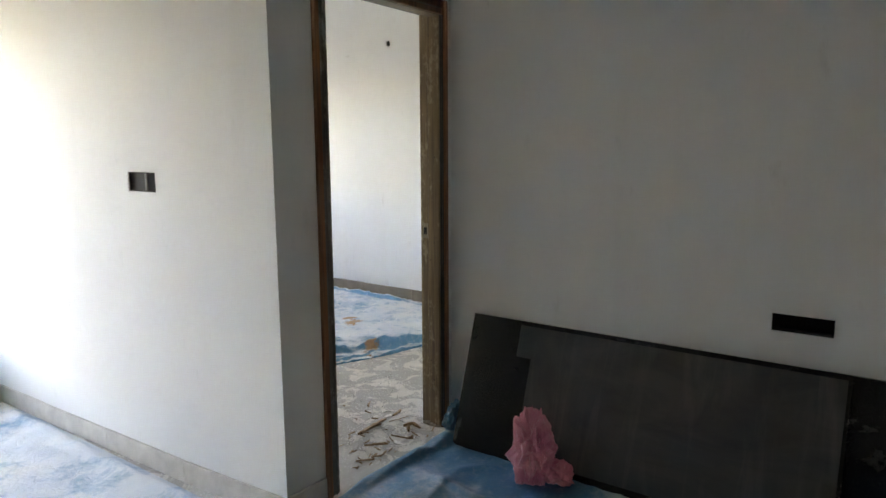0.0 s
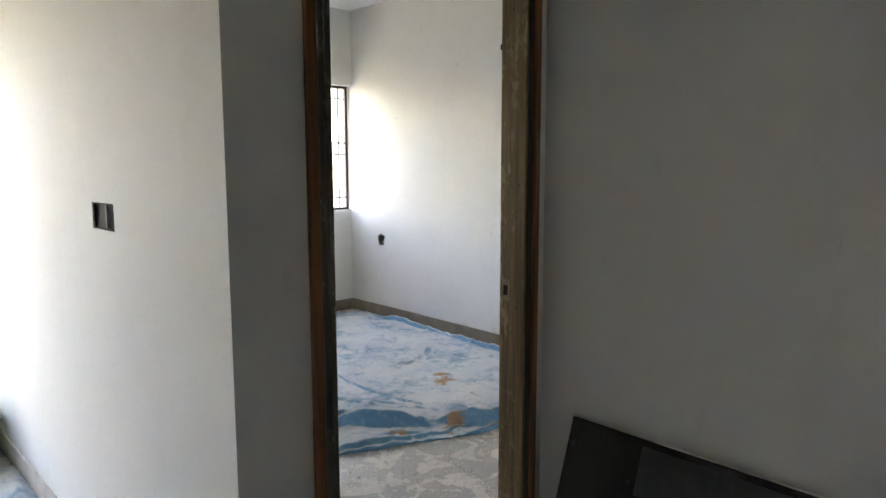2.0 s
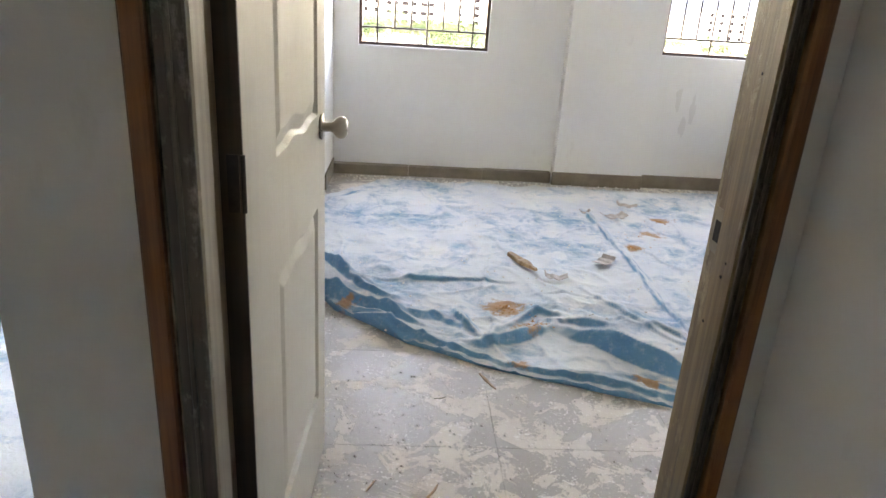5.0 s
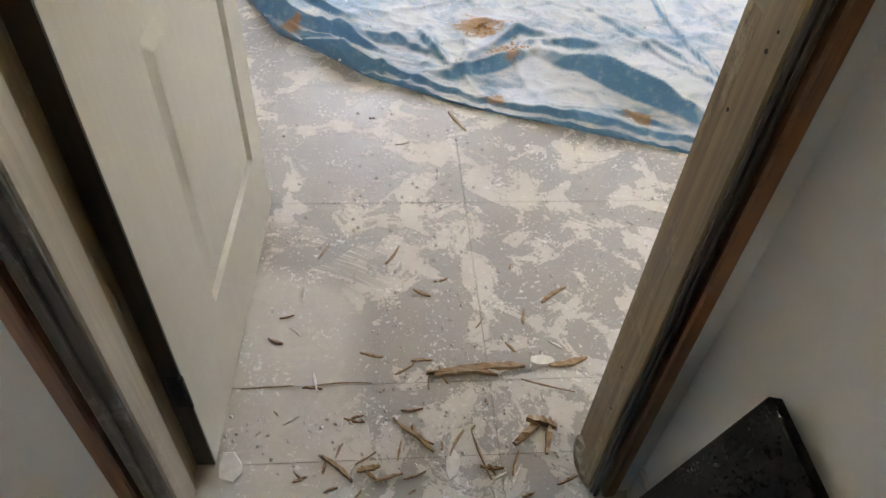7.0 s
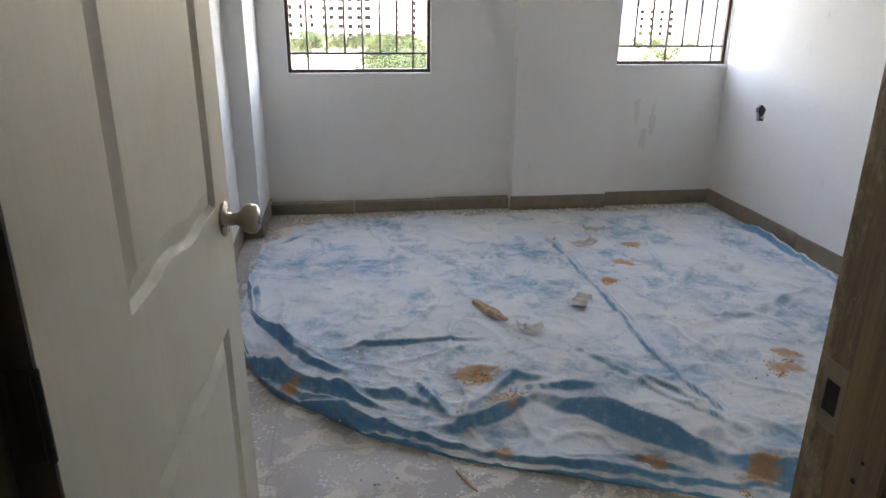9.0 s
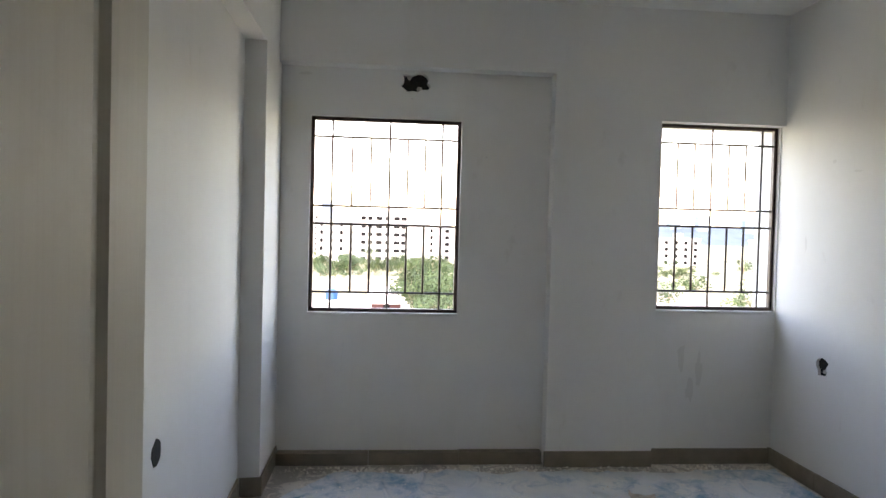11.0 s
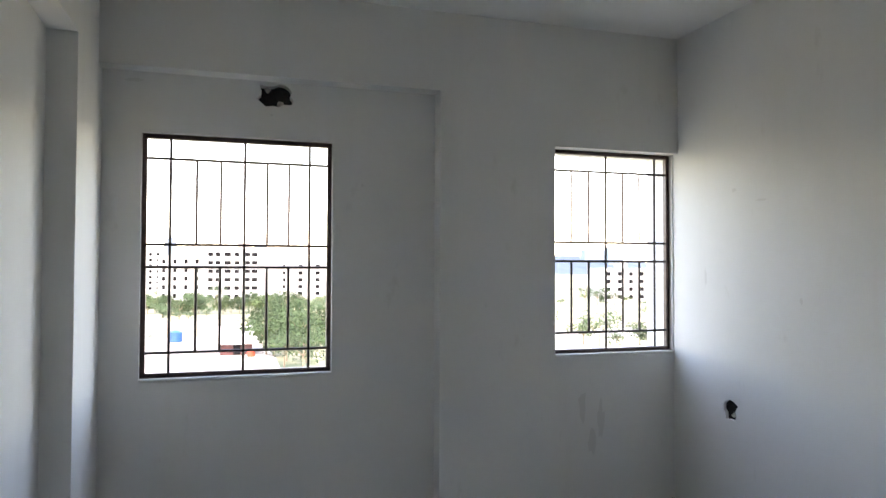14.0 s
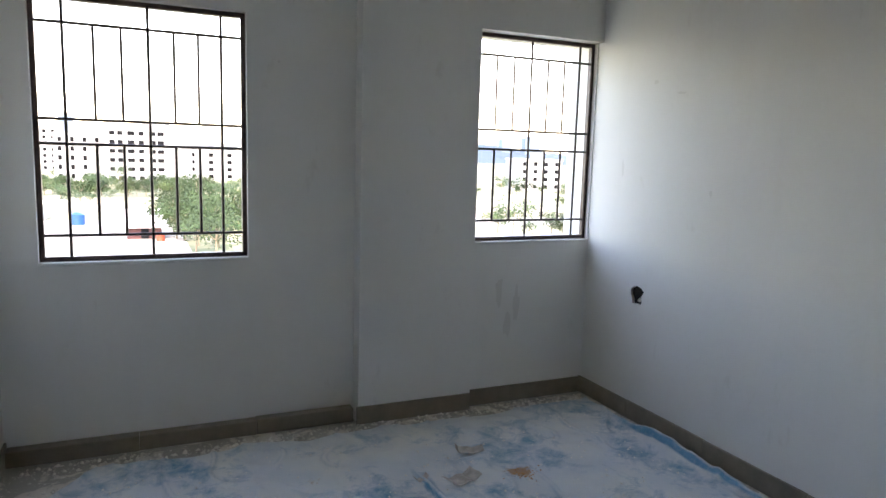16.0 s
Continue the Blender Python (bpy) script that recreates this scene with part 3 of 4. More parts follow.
# ---- doorway ----
def door_frame():
    fr = tagged(new("door_frame"), "worn brown wooden door frame splashed with plaster", "door frame", kind="structure")

    def post(x_in, x_out, label, mat, rebate_mat, split, inner_mat):
        """Jamb, rebate behind it and two moulded strips with a groove between them on the hall face."""
        s = 1 if x_out > x_in else -1
        lo, hi = sorted((x_in, x_out))
        part("jamb", bevelled(boxes((lo, hi, 2.073, 2.142, 0.001, 2.029)), 0.003, 1), mat, fr, label)
        lo2, hi2 = sorted((x_in + (0.011 if s > 0 else -0.006), x_out))
        part("rebate", boxes((lo2, hi2, 2.143, DOOR_Y1 + 0.004, 0.001, 2.043)), rebate_mat, fr)
        a, b = sorted((x_in + s * 0.002, x_in + s * split))
        c, d = sorted((x_in + s * (split + 0.004), x_out + s * 0.006))
        part("face_strip", bevelled(boxes((a, b, 2.062, 2.0725, 0.001, 2.031)), 0.003, 1), inner_mat, fr, "strip smeared with grey filler")
        m = (a + b) / 2
        part("bead", bevelled(boxes((m - 0.004, m + 0.004, 2.0555, 2.0615, 0.001, 2.031)), 0.002, 1), inner_mat, fr)
        part("face_strip", bevelled(boxes((c, d, 2.052, 2.0725, 0.001, 2.099)), 0.004, 1), M_WOOD, fr, "brown varnished strip")

    post(1.987, 1.914, "cream jamb with a screw hole", M_CREAM, M_WORN, 0.044, M_PATCH)
    post(2.757, 2.804, "cream worn jamb with nail holes", M_WORN, M_WORN, 0.022, M_DARKWOOD)
    part("head", bevelled(boxes((1.914, 2.804, 2.073, 2.142, 2.030, 2.094)), 0.003, 1), M_WORN, fr)
    part("rebate", boxes((1.914, 2.804, 2.143, DOOR_Y1 + 0.004, 2.044, 2.094)), M_DARKWOOD, fr)
    part("face_strip", bevelled(boxes((1.943, 2.771, 2.060, 2.0725, 2.032, 2.058)), 0.003, 1), M_WOOD, fr)
    part("face_strip", bevelled(boxes((1.945, 2.772, 2.055, 2.0725, 2.062, 2.099)), 0.004, 1), M_WOOD, fr)
    # strike plate of the lock
    sp = part("strike_plate", boxes((2.7475, 2.7495, 2.150, 2.182, 0.972, 0.990), (2.7475, 2.7495, 2.150, 2.182, 1.026, 1.046),
                                    (2.7475, 2.7495, 2.150, 2.156, 0.990, 1.026), (2.7475, 2.7495, 2.176, 2.182, 0.990, 1.026)), M_DULL, fr, "dull steel strike plate")
    for v in sp.data.vertices:
        v.co.x += 0.0185
    # black block in place of the lock hole's dark depth
    part("strike_hole", boxes((2.7655, 2.7677, 2.1565, 2.1755, 0.9905, 1.0255)), M_BLACK, fr)
    rnd = random.Random(2)
    for k in range(9):
        z, y = rnd.uniform(0.2, 1.95), rnd.uniform(2.085, 2.135)
        part("nail_hole", rod(bmesh.new(), (2.7562, y, z), (2.7575, y, z), rnd.uniform(0.002, 0.0035), 7), M_BLACK, fr)
    # loose plaster at the foot
    bm = bmesh.new()
    bmesh.ops.create_icosphere(bm, subdivisions=3, radius=0.05)
    for v in bm.verts:
        n = noise.noise(v.co * 40) * 0.016
        v.co = Vector((v.co.x * 0.6 + 2.772, v.co.y * 1.3 + 2.13, max(0.001, v.co.z * 0.45 + n)))
    part("mortar_foot", bm, M_DIRTY, fr, "crumbled mortar at the foot")
    for ob in fr.children:
        skewed(ob)


door_frame()


def panel_depth(u, z, panels):
    """Depth of the moulding: a steep step down, then a broad slope back up to the raised field."""
    for u0, u1, z0, z1, wave_top, wave_low in panels:
        k = (u - u0 - 0.10) / (u1 - u0 - 0.20)
        wave = 0.008 * math.sin(2 * math.pi * k) if 0 < k < 1 else 0.0
        e = min(u - u0, u1 - u, z - z0 - wave * wave_low, z1 + wave * wave_top - z)
        if e > 0:
            return -0.011 * min(1.0, e / 0.007) if e < 0.010 else -0.011 + 0.0095 * min(1.0, (e - 0.010) / 0.032)
    return 0.0


def door_leaf():
    W, T, H = 0.775, 0.036, 2.015
    panels = [(0.215, 0.665, 0.235, 0.80, 1, 0), (0.215, 0.665, 1.035, 1.84, 0, 1)]
    door = tagged(new("door_1"), "primed cream moulded panel door standing open into the bedroom", "door", kind="structure")
    door.matrix_world = pose(1.982, 2.195, 0.008, 0, 0, -2.2)
    ys, zs = {0.0, W}, {0.0, H}
    for u0, u1, z0, z1, _, _ in panels:
        for e in (0.0, 0.007, 0.010, 0.042):
            ys |= {u0 + e, u1 - e}
            zs |= {z0 + e, z1 - e}
    ys |= {0.215 + 0.45 * k / 60 + 0.0003 for k in range(61)}
    zs |= {0.74 + 0.09 * k / 30 + 0.0003 for k in range(31)} | {1.00 + 0.10 * k / 30 + 0.0003 for k in range(31)}
    ys, zs = sorted(ys), sorted(zs)
    bm = bmesh.new()
    for x, sgn in ((T, 1), (0.0, -1)):
        g = [[bm.verts.new((x + sgn * panel_depth(y, z, panels), y, z)) for z in zs] for y in ys]
        for i in range(len(ys) - 1):
            for j in range(len(zs) - 1):
                q = (g[i][j], g[i + 1][j], g[i + 1][j + 1], g[i][j + 1])
                bm.faces.new(q if sgn > 0 else q[::-1])
        if sgn > 0:
            ga = g
    a, b = ga, g
    for i in range(len(ys) - 1):
        for j in (0, len(zs) - 1):
            bm.faces.new((a[i][j], b[i][j], b[i + 1][j], a[i + 1][j]))
    for j in range(len(zs) - 1):
        for i in (0, len(ys) - 1):
            bm.faces.new((a[i][j], b[i][j], b[i][j + 1], a[i][j + 1]))
    bmesh.ops.recalc_face_normals(bm, faces=bm.faces)
    part("leaf", bm, M_DOOR, door)
    part("edge_lipping", boxes((0.0005, T - 0.0005, -0.005, -0.0005, 0.001, H - 0.001)), M_DARKWOOD, door, "dark unpainted wooden edge")
    # round knob with rose on both faces
    for x, s in ((T, 1), (0.0, -1)):
        kb = bmesh.new()
        prof = [(0.0, 0.030), (0.004, 0.033), (0.007, 0.031), (0.008, 0.013), (0.026, 0.0115), (0.034, 0.016), (0.040, 0.024), (0.050, 0.0285), (0.060, 0.027), (0.067, 0.020), (0.069, 0.0)]
        rings = []
        for h, r in prof:
            rings.append([kb.verts.new((x + s * h, 0.708 + max(r, 0.0004) * math.cos(2 * math.pi * k / 28), 1.0 + max(r, 0.0004) * math.sin(2 * math.pi * k / 28))) for k in range(28)])
        for p, q in zip(rings, rings[1:]):
            for k in range(28):
                kb.faces.new((p[k], p[(k + 1) % 28], q[(k + 1) % 28], q[k]))
        bmesh.ops.recalc_face_normals(kb, faces=kb.faces)
        part("knob", kb, M_STEEL, door, "round brushed steel knob", smooth=True)
    for z in (0.22, 1.0, 1.8):
        hb = boxes((0.012, 0.030, -0.0068, -0.0052, z, z + 0.09))
        rod(hb, (0.036, -0.006, z), (0.036, -0.006, z + 0.09), 0.004, 10)
        part("hinge", hb, M_IRON, door, "dark steel hinge")


door_leaf()


# ---- tarpaulins ----
def seg_dist(p, a, b):
    ax, ay, bx, by = *a, *b
    dx, dy = bx - ax, by - ay
    t = max(0.0, min(1.0, ((p[0] - ax) * dx + (p[1] - ay) * dy) / (dx * dx + dy * dy)))
    ex, ey = p[0] - ax - t * dx, p[1] - ay - t * dy
    side = dx * ey - dy * ex
    return math.hypot(ex, ey), side


def ridge(p, line, h, wn_, wf):
    """Height of a fold along a polyline; steep (wn_) on one side, flat (wf) on the other."""
    best, side = 9.0, 0.0
    q = Vector((p[0] * 5.0, p[1] * 5.0, len(line) * 3.3))
    p = (p[0] + 0.016 * noise.noise(q) + 0.004 * noise.noise(q * 3.1), p[1] + 0.016 * noise.noise(q + Vector((9, 4, 1))) + 0.004 * noise.noise(q * 3.1 + Vector((5, 2, 8))))
    h *= 0.8 + 0.75 * noise.noise(q * 0.8 + Vector((1, 1, 7)))
    for a, b in zip(line, line[1:]):
        d, s = seg_dist(p, a, b)
        if d < best:
            best, side = d, s
    ends = min(math.dist(p, line[0]), math.dist(p, line[-1]))
    wdt = wn_ if side < 0 else wf
    return h * max(0.0, 1 - best / (1.3 * wdt)) ** 1.1 * min(1.0, 0.25 + ends / 0.25)


# folds: plan line, height, width of the steep side, width of the flat side
FOLDS_EDGE = [
    ([(1.78, 4.45), (1.86, 4.16), (2.02, 3.93), (2.32, 3.66), (2.60, 3.51), (2.93, 3.38), (3.22, 3.27), (3.62, 3.16), (4.9, 2.95)], 0.022, 0.014, 0.03),
    ([(1.85, 4.16), (2.04, 3.97), (2.25, 3.88), (2.49, 3.86)], 0.075, 0.028, 0.05),
    ([(2.10, 3.84), (2.25, 3.70), (2.40, 3.63), (2.59, 3.61), (2.74, 3.67), (2.93, 3.80)], 0.070, 0.026, 0.045),
    ([(2.93, 3.80), (3.10, 3.64), (3.33, 3.46), (3.56, 3.22), (4.3, 3.02)], 0.105, 0.036, 0.055),
    ([(2.65, 3.73), (2.77, 3.83), (2.87, 3.92), (2.99, 3.91)], 0.065, 0.022, 0.04),
    ([(2.85, 3.83), (3.06, 3.84), (3.25, 3.85)], 0.055, 0.020, 0.04),
    ([(2.51, 3.93), (2.55, 3.77), (2.60, 3.67)], 0.050, 0.016, 0.03),
]
FOLDS_NEAR = [
    ([(2.40, 3.87), (2.50, 3.79), (2.56, 3.72)], 0.040, 0.016, 0.03),
    ([(2.14, 3.98), (2.30, 3.80), (2.42, 3.74)], 0.035, 0.016, 0.03),
    ([(1.70, 5.21), (1.82, 4.62), (1.94, 4.38), (2.07, 4.16), (2.23, 4.04)], 0.040, 0.018, 0.03),
    ([(1.89, 4.55), (1.99, 4.31), (2.12, 4.18)], 0.030, 0.014, 0.03),
    ([(2.67, 4.15), (2.76, 4.23)], 0.045, 0.022, 0.02),
    ([(2.95, 3.42), (3.2, 3.36), (3.45, 3.24)], 0.030, 0.016, 0.03),
    ([(3.31, 3.95), (3.49, 3.77), (3.54, 3.51)], 0.022, 0.012, 0.03),
    ([(2.88, 4.12), (3.05, 4.16), (3.22, 4.10)], 0.018, 0.010, 0.02),
]
FOLDS_FLAT = [
    ([(2.11, 4.22), (2.54, 4.27), (2.84, 4.29)], 0.022, 0.010, 0.025),
    ([(3.48, 5.65), (3.50, 5.05), (3.52, 4.42), (3.51, 4.09), (3.58, 3.49)], 0.024, 0.011, 0.035),
    ([(3.14, 4.26), (3.26, 4.02), (3.43, 3.74), (3.58, 3.49)], 0.018, 0.010, 0.03),
    ([(4.67, 4.67), (4.17, 4.41), (3.80, 4.30)], 0.024, 0.012, 0.04),
    ([(2.20, 5.17), (2.47, 5.11), (2.83, 5.19)], 0.010, 0.009, 0.02),
    ([(2.46, 5.11), (2.45, 4.71)], 0.010, 0.009, 0.02),
    ([(1.80, 5.55), (2.04, 5.85)], 0.014, 0.012, 0.03),
    ([(4.86, 5.75), (4.84, 5.0), (4.80, 4.0), (4.78, 3.2)], 0.040, 0.02, 0.03),
]
FOLDS = FOLDS_EDGE + FOLDS_NEAR + FOLDS_FLAT
EDGE = [(1.72, 4.60), (1.83, 4.19), (1.98, 3.91), (2.13, 3.79), (2.305, 3.626), (2.574, 3.48), (2.84, 3.36), (3.12, 3.27), (3.54, 3.10), (4.3, 2.95), (4.9, 2.85)]


def edge_y(x):
    return float(np.interp(x, [e[0] for e in EDGE], [e[1] for e in EDGE]))


def tarp_height(x, y, y0, amp=1.0):
    v = Vector((x, y, 0))
    h = 0.006 + 0.010 * amp * (noise.noise(v * 3.1) + 0.35) + 0.006 * amp * noise.noise(v * 8.0 + Vector((3, 1, 0)))
    h += 0.0045 * amp * (1 - abs(noise.noise(Vector((x * 6 + y * 3, y * 9 - x * 2, 0.5)))) * 2.4)
    return h


def bedroom_tarp():
    nx, ny = 330, 300
    vs, fs = [], []
    for i in range(nx + 1):
        x = 1.735 + (4.865 - 1.735) * i / nx
        y0 = edge_y(x) + 0.02 * noise.noise(Vector((x * 4, 0, 0)))
        y1 = 6.12 + 0.05 * noise.noise(Vector((x * 3, 7, 0))) - max(0, 2.1 - x) * 1.3
        for j in range(ny + 1):
            t = (j / ny) ** 1.35
            y = y0 + (y1 - y0) * t
            h = tarp_height(x, y, y0)
            near = max(0.0, 1 - (y - y0) / 1.0)
            cr = 1 - abs(noise.noise(Vector((x * 4.2 + y * 2, y * 6.5 - x * 1.5, 3)))) * 3.2
            c3 = 1 - abs(noise.noise(Vector((x * 11 + y * 5, y * 15 - x * 4, 21)))) * 3.0
            h += 0.004 * near * max(0.0, c3) ** 2
            h += 0.026 * near * max(0.0, cr) ** 2 * (0.5 + noise.noise(Vector((x * 2, y * 2, 9))))
            c2 = 1 - abs(noise.noise(Vector((x * 3.1 - y * 2.2, y * 2.4 + x * 2.6, 13)))) * 5
            h += 0.011 * max(0.0, c2) ** 2
            for line, hh, a, b in FOLDS:
                h += ridge((x, y), line, hh, a, b)
            if j == 0:
                h = 0.002
            vs.append((x, y, max(0.003, h)))
    for i in range(nx):
        for j in range(ny):
            a = i * (ny + 1) + j
            fs.append((a, a + ny + 1, a + ny + 2, a + 1))
    me = bpy.data.meshes.new("tarpaulin")
    me.from_pydata(vs, [], fs)
    for p in me.polygons:
        p.use_smooth = True
    me.materials.append(M_TARP)
    ob = new("tarpaulin", me)
    return tagged(ob, "crumpled blue tarpaulin under white plaster dust on the bedroom floor", "tarpaulin")


bedroom_tarp()


def small_tarp(name, label, x0, x1, y0, y1, nx, ny, folds, mat, amp, wob):
    vs, fs = [], []
    for i in range(nx + 1):
        for j in range(ny + 1):
            u, v = i / nx, j / ny
            x, y = x0 + (x1 - x0) * u, y0 + (y1 - y0) * v
            x += wob * noise.noise(Vector((y * 3, 1, 2))) * (1 - u)
            y += wob * noise.noise(Vector((x * 4, 5, 2))) * v
            h = tarp_height(x, y, y0, amp)
            for line, hh, a, b in folds:
                h += ridge((x, y), line, hh, a, b)
            if i in (0, nx) or j in (0, ny):
                h = 0.003
            vs.append((x, y, max(0.003, h)))
    for i in range(nx):
        for j in range(ny):
            a = i * (ny + 1) + j
            fs.append((a, a + ny + 1, a + ny + 2, a + 1))
    me = bpy.data.meshes.new(name)
    me.from_pydata(vs, [], fs)
    for p in me.polygons:
        p.use_smooth = True
    me.materials.append(mat)
    return tagged(new(name, me), label, "tarpaulin")


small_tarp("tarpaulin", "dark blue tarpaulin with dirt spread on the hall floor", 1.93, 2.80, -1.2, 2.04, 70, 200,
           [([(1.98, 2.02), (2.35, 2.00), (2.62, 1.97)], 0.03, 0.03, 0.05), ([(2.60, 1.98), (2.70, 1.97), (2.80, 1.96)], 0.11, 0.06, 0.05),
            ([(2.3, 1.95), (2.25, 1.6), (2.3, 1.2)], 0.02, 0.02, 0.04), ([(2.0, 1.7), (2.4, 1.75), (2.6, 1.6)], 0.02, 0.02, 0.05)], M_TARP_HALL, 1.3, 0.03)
small_tarp("tarpaulin", "pale dust-covered blue tarpaulin beside the living room wall", -1.4, 1.62, 1.2, 4.35, 110, 110,
           [([(1.56, 4.2), (1.55, 3.2), (1.57, 2.0), (1.56, 1.4)], 0.022, 0.02, 0.03), ([(1.2, 4.2), (1.0, 3.0), (1.3, 1.6)], 0.012, 0.02, 0.03)], M_TARP, 1.0, 0.04)


# ---- granite slabs ----
def granite_slabs():
    """Leaning slab: foot out from the wall, top edge on the plaster."""
    L, H, T = 1.60, 0.637, 0.022
    tilt = math.degrees(math.asin(0.20 / H))
    slab = thing("granite_slab", "black granite slab with grey dust film leaning on hall wall", "stone slab", (2.612, 1.935, 0.012))
    slab.rotation_euler = (0, radians(tilt), 0)
    part("slab", bevelled(boxes((0, T, -L, 0, 0, H)), 0.002, 1), M_GRANITE, slab)
    bm = bmesh.new()
    # dust film with a notched clean corner
    for y0, y1, z0, z1 in ((-L + 0.012, -0.34, 0.03, 0.470), (-L + 0.012, -0.265, 0.470, H - 0.02), ):
        box(bm, -0.0012, -0.0002, y0, y1, z0, z1)
    part("dust_film", bm, M_FILM, slab, "grey matt cement film")
    bm = boxes((-0.0015, T * 0.6, -L + 0.4, -0.30, H + 0.0005, H + 0.0035))
    part("cement_smear", bm, M_CRUMB, slab)
    back = thing("granite_slab", "second dark granite slab standing against the wall behind", "stone slab", (2.795, 0.42, 0.005))
    back.rotation_euler = (0, radians(3.0), 0)
    part("slab", bevelled(boxes((0, 0.02, -1.3, 0, 0, 0.605)), 0.002, 1), M_GRANITE, back)


granite_slabs()


def crumpled(name, label, category, at, size, mat, seed, sharp=0.35, sub=4, top=0.0):
    bm = bmesh.new()
    bmesh.ops.create_icosphere(bm, subdivisions=sub, radius=1.0)
    off = Vector((seed * 3.7, seed * 1.3, seed * 2.1))
    for v in bm.verts:
        d = v.co.normalized()
        c = 0.0
        for f, a in ((1.3, 0.45), (2.7, 0.28), (5.5, 0.16), (10.0, 0.07)):
            c += a * (1 - 2.2 * abs(noise.noise(d * f + off)))
        r = 0.80 + sharp * (c - 0.35)
        pinch = 1.0 - top * max(0.0, d.z)
        v.co = Vector((d.x * r * size[0] * pinch, d.y * r * size[1] * pinch, max(-0.72, d.z * r) * size[2] + 0.72 * size[2]))
    ob = part(name, bm, mat)
    ob.location = at
    return tagged(ob, label, category)


crumpled("plastic_bag", "crumpled pink plastic bag standing on the blue tarpaulin", "bag", (2.49, 1.44, 0.02), (0.085, 0.105, 0.19), M_PINK, 3, 0.6, 5, 0.12)
crumpled("plastic_bag", "scrap of pink plastic sheet lying beside the bag", "bag", (2.55, 1.35, 0.02), (0.06, 0.09, 0.06), M_PINK, 9, 0.6, 4, 0.2)
crumpled("debris_sack", "crumpled green woven sack on the living room floor", "sack", (1.36, 4.62, 0.003), (0.25, 0.26, 0.23), M_GREEN, 5, 0.6, 5, 0.4)
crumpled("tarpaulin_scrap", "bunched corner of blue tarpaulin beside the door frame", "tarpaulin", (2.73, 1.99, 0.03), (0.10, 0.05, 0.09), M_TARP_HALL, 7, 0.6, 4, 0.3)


# ---- debris ----
def splinter(rnd, length, width, thick):
    bm = bmesh.new()
    n = 7
    prev = None
    bend = rnd.uniform(-0.25, 0.25) * length
    for k in range(n + 1):
        t = k / n
        wv = width * (0.35 + 0.65 * math.sin(math.pi * min(1.0, t * 0.9 + 0.08))) * rnd.uniform(0.7, 1.15) / 2
        x, y0 = (t - 0.5) * length, bend * (t - 0.5) ** 2
        ring = [bm.verts.new((x, y0 - wv, 0.0)), bm.verts.new((x, y0 + wv, 0.0)), bm.verts.new((x, y0 + wv * 0.7, thick * rnd.uniform(0.6, 1.2))), bm.verts.new((x, y0 - wv * 0.7, thick * rnd.uniform(0.6, 1.2)))]
        if prev:
            for q in range(4):
                bm.faces.new((prev[q], prev[(q + 1) % 4], ring[(q + 1) % 4], ring[q]))
        else:
            bm.faces.new(ring[::-1])
        prev = ring
    bm.faces.new(prev)
    bmesh.ops.recalc_face_normals(bm, faces=bm.faces)
    return bm


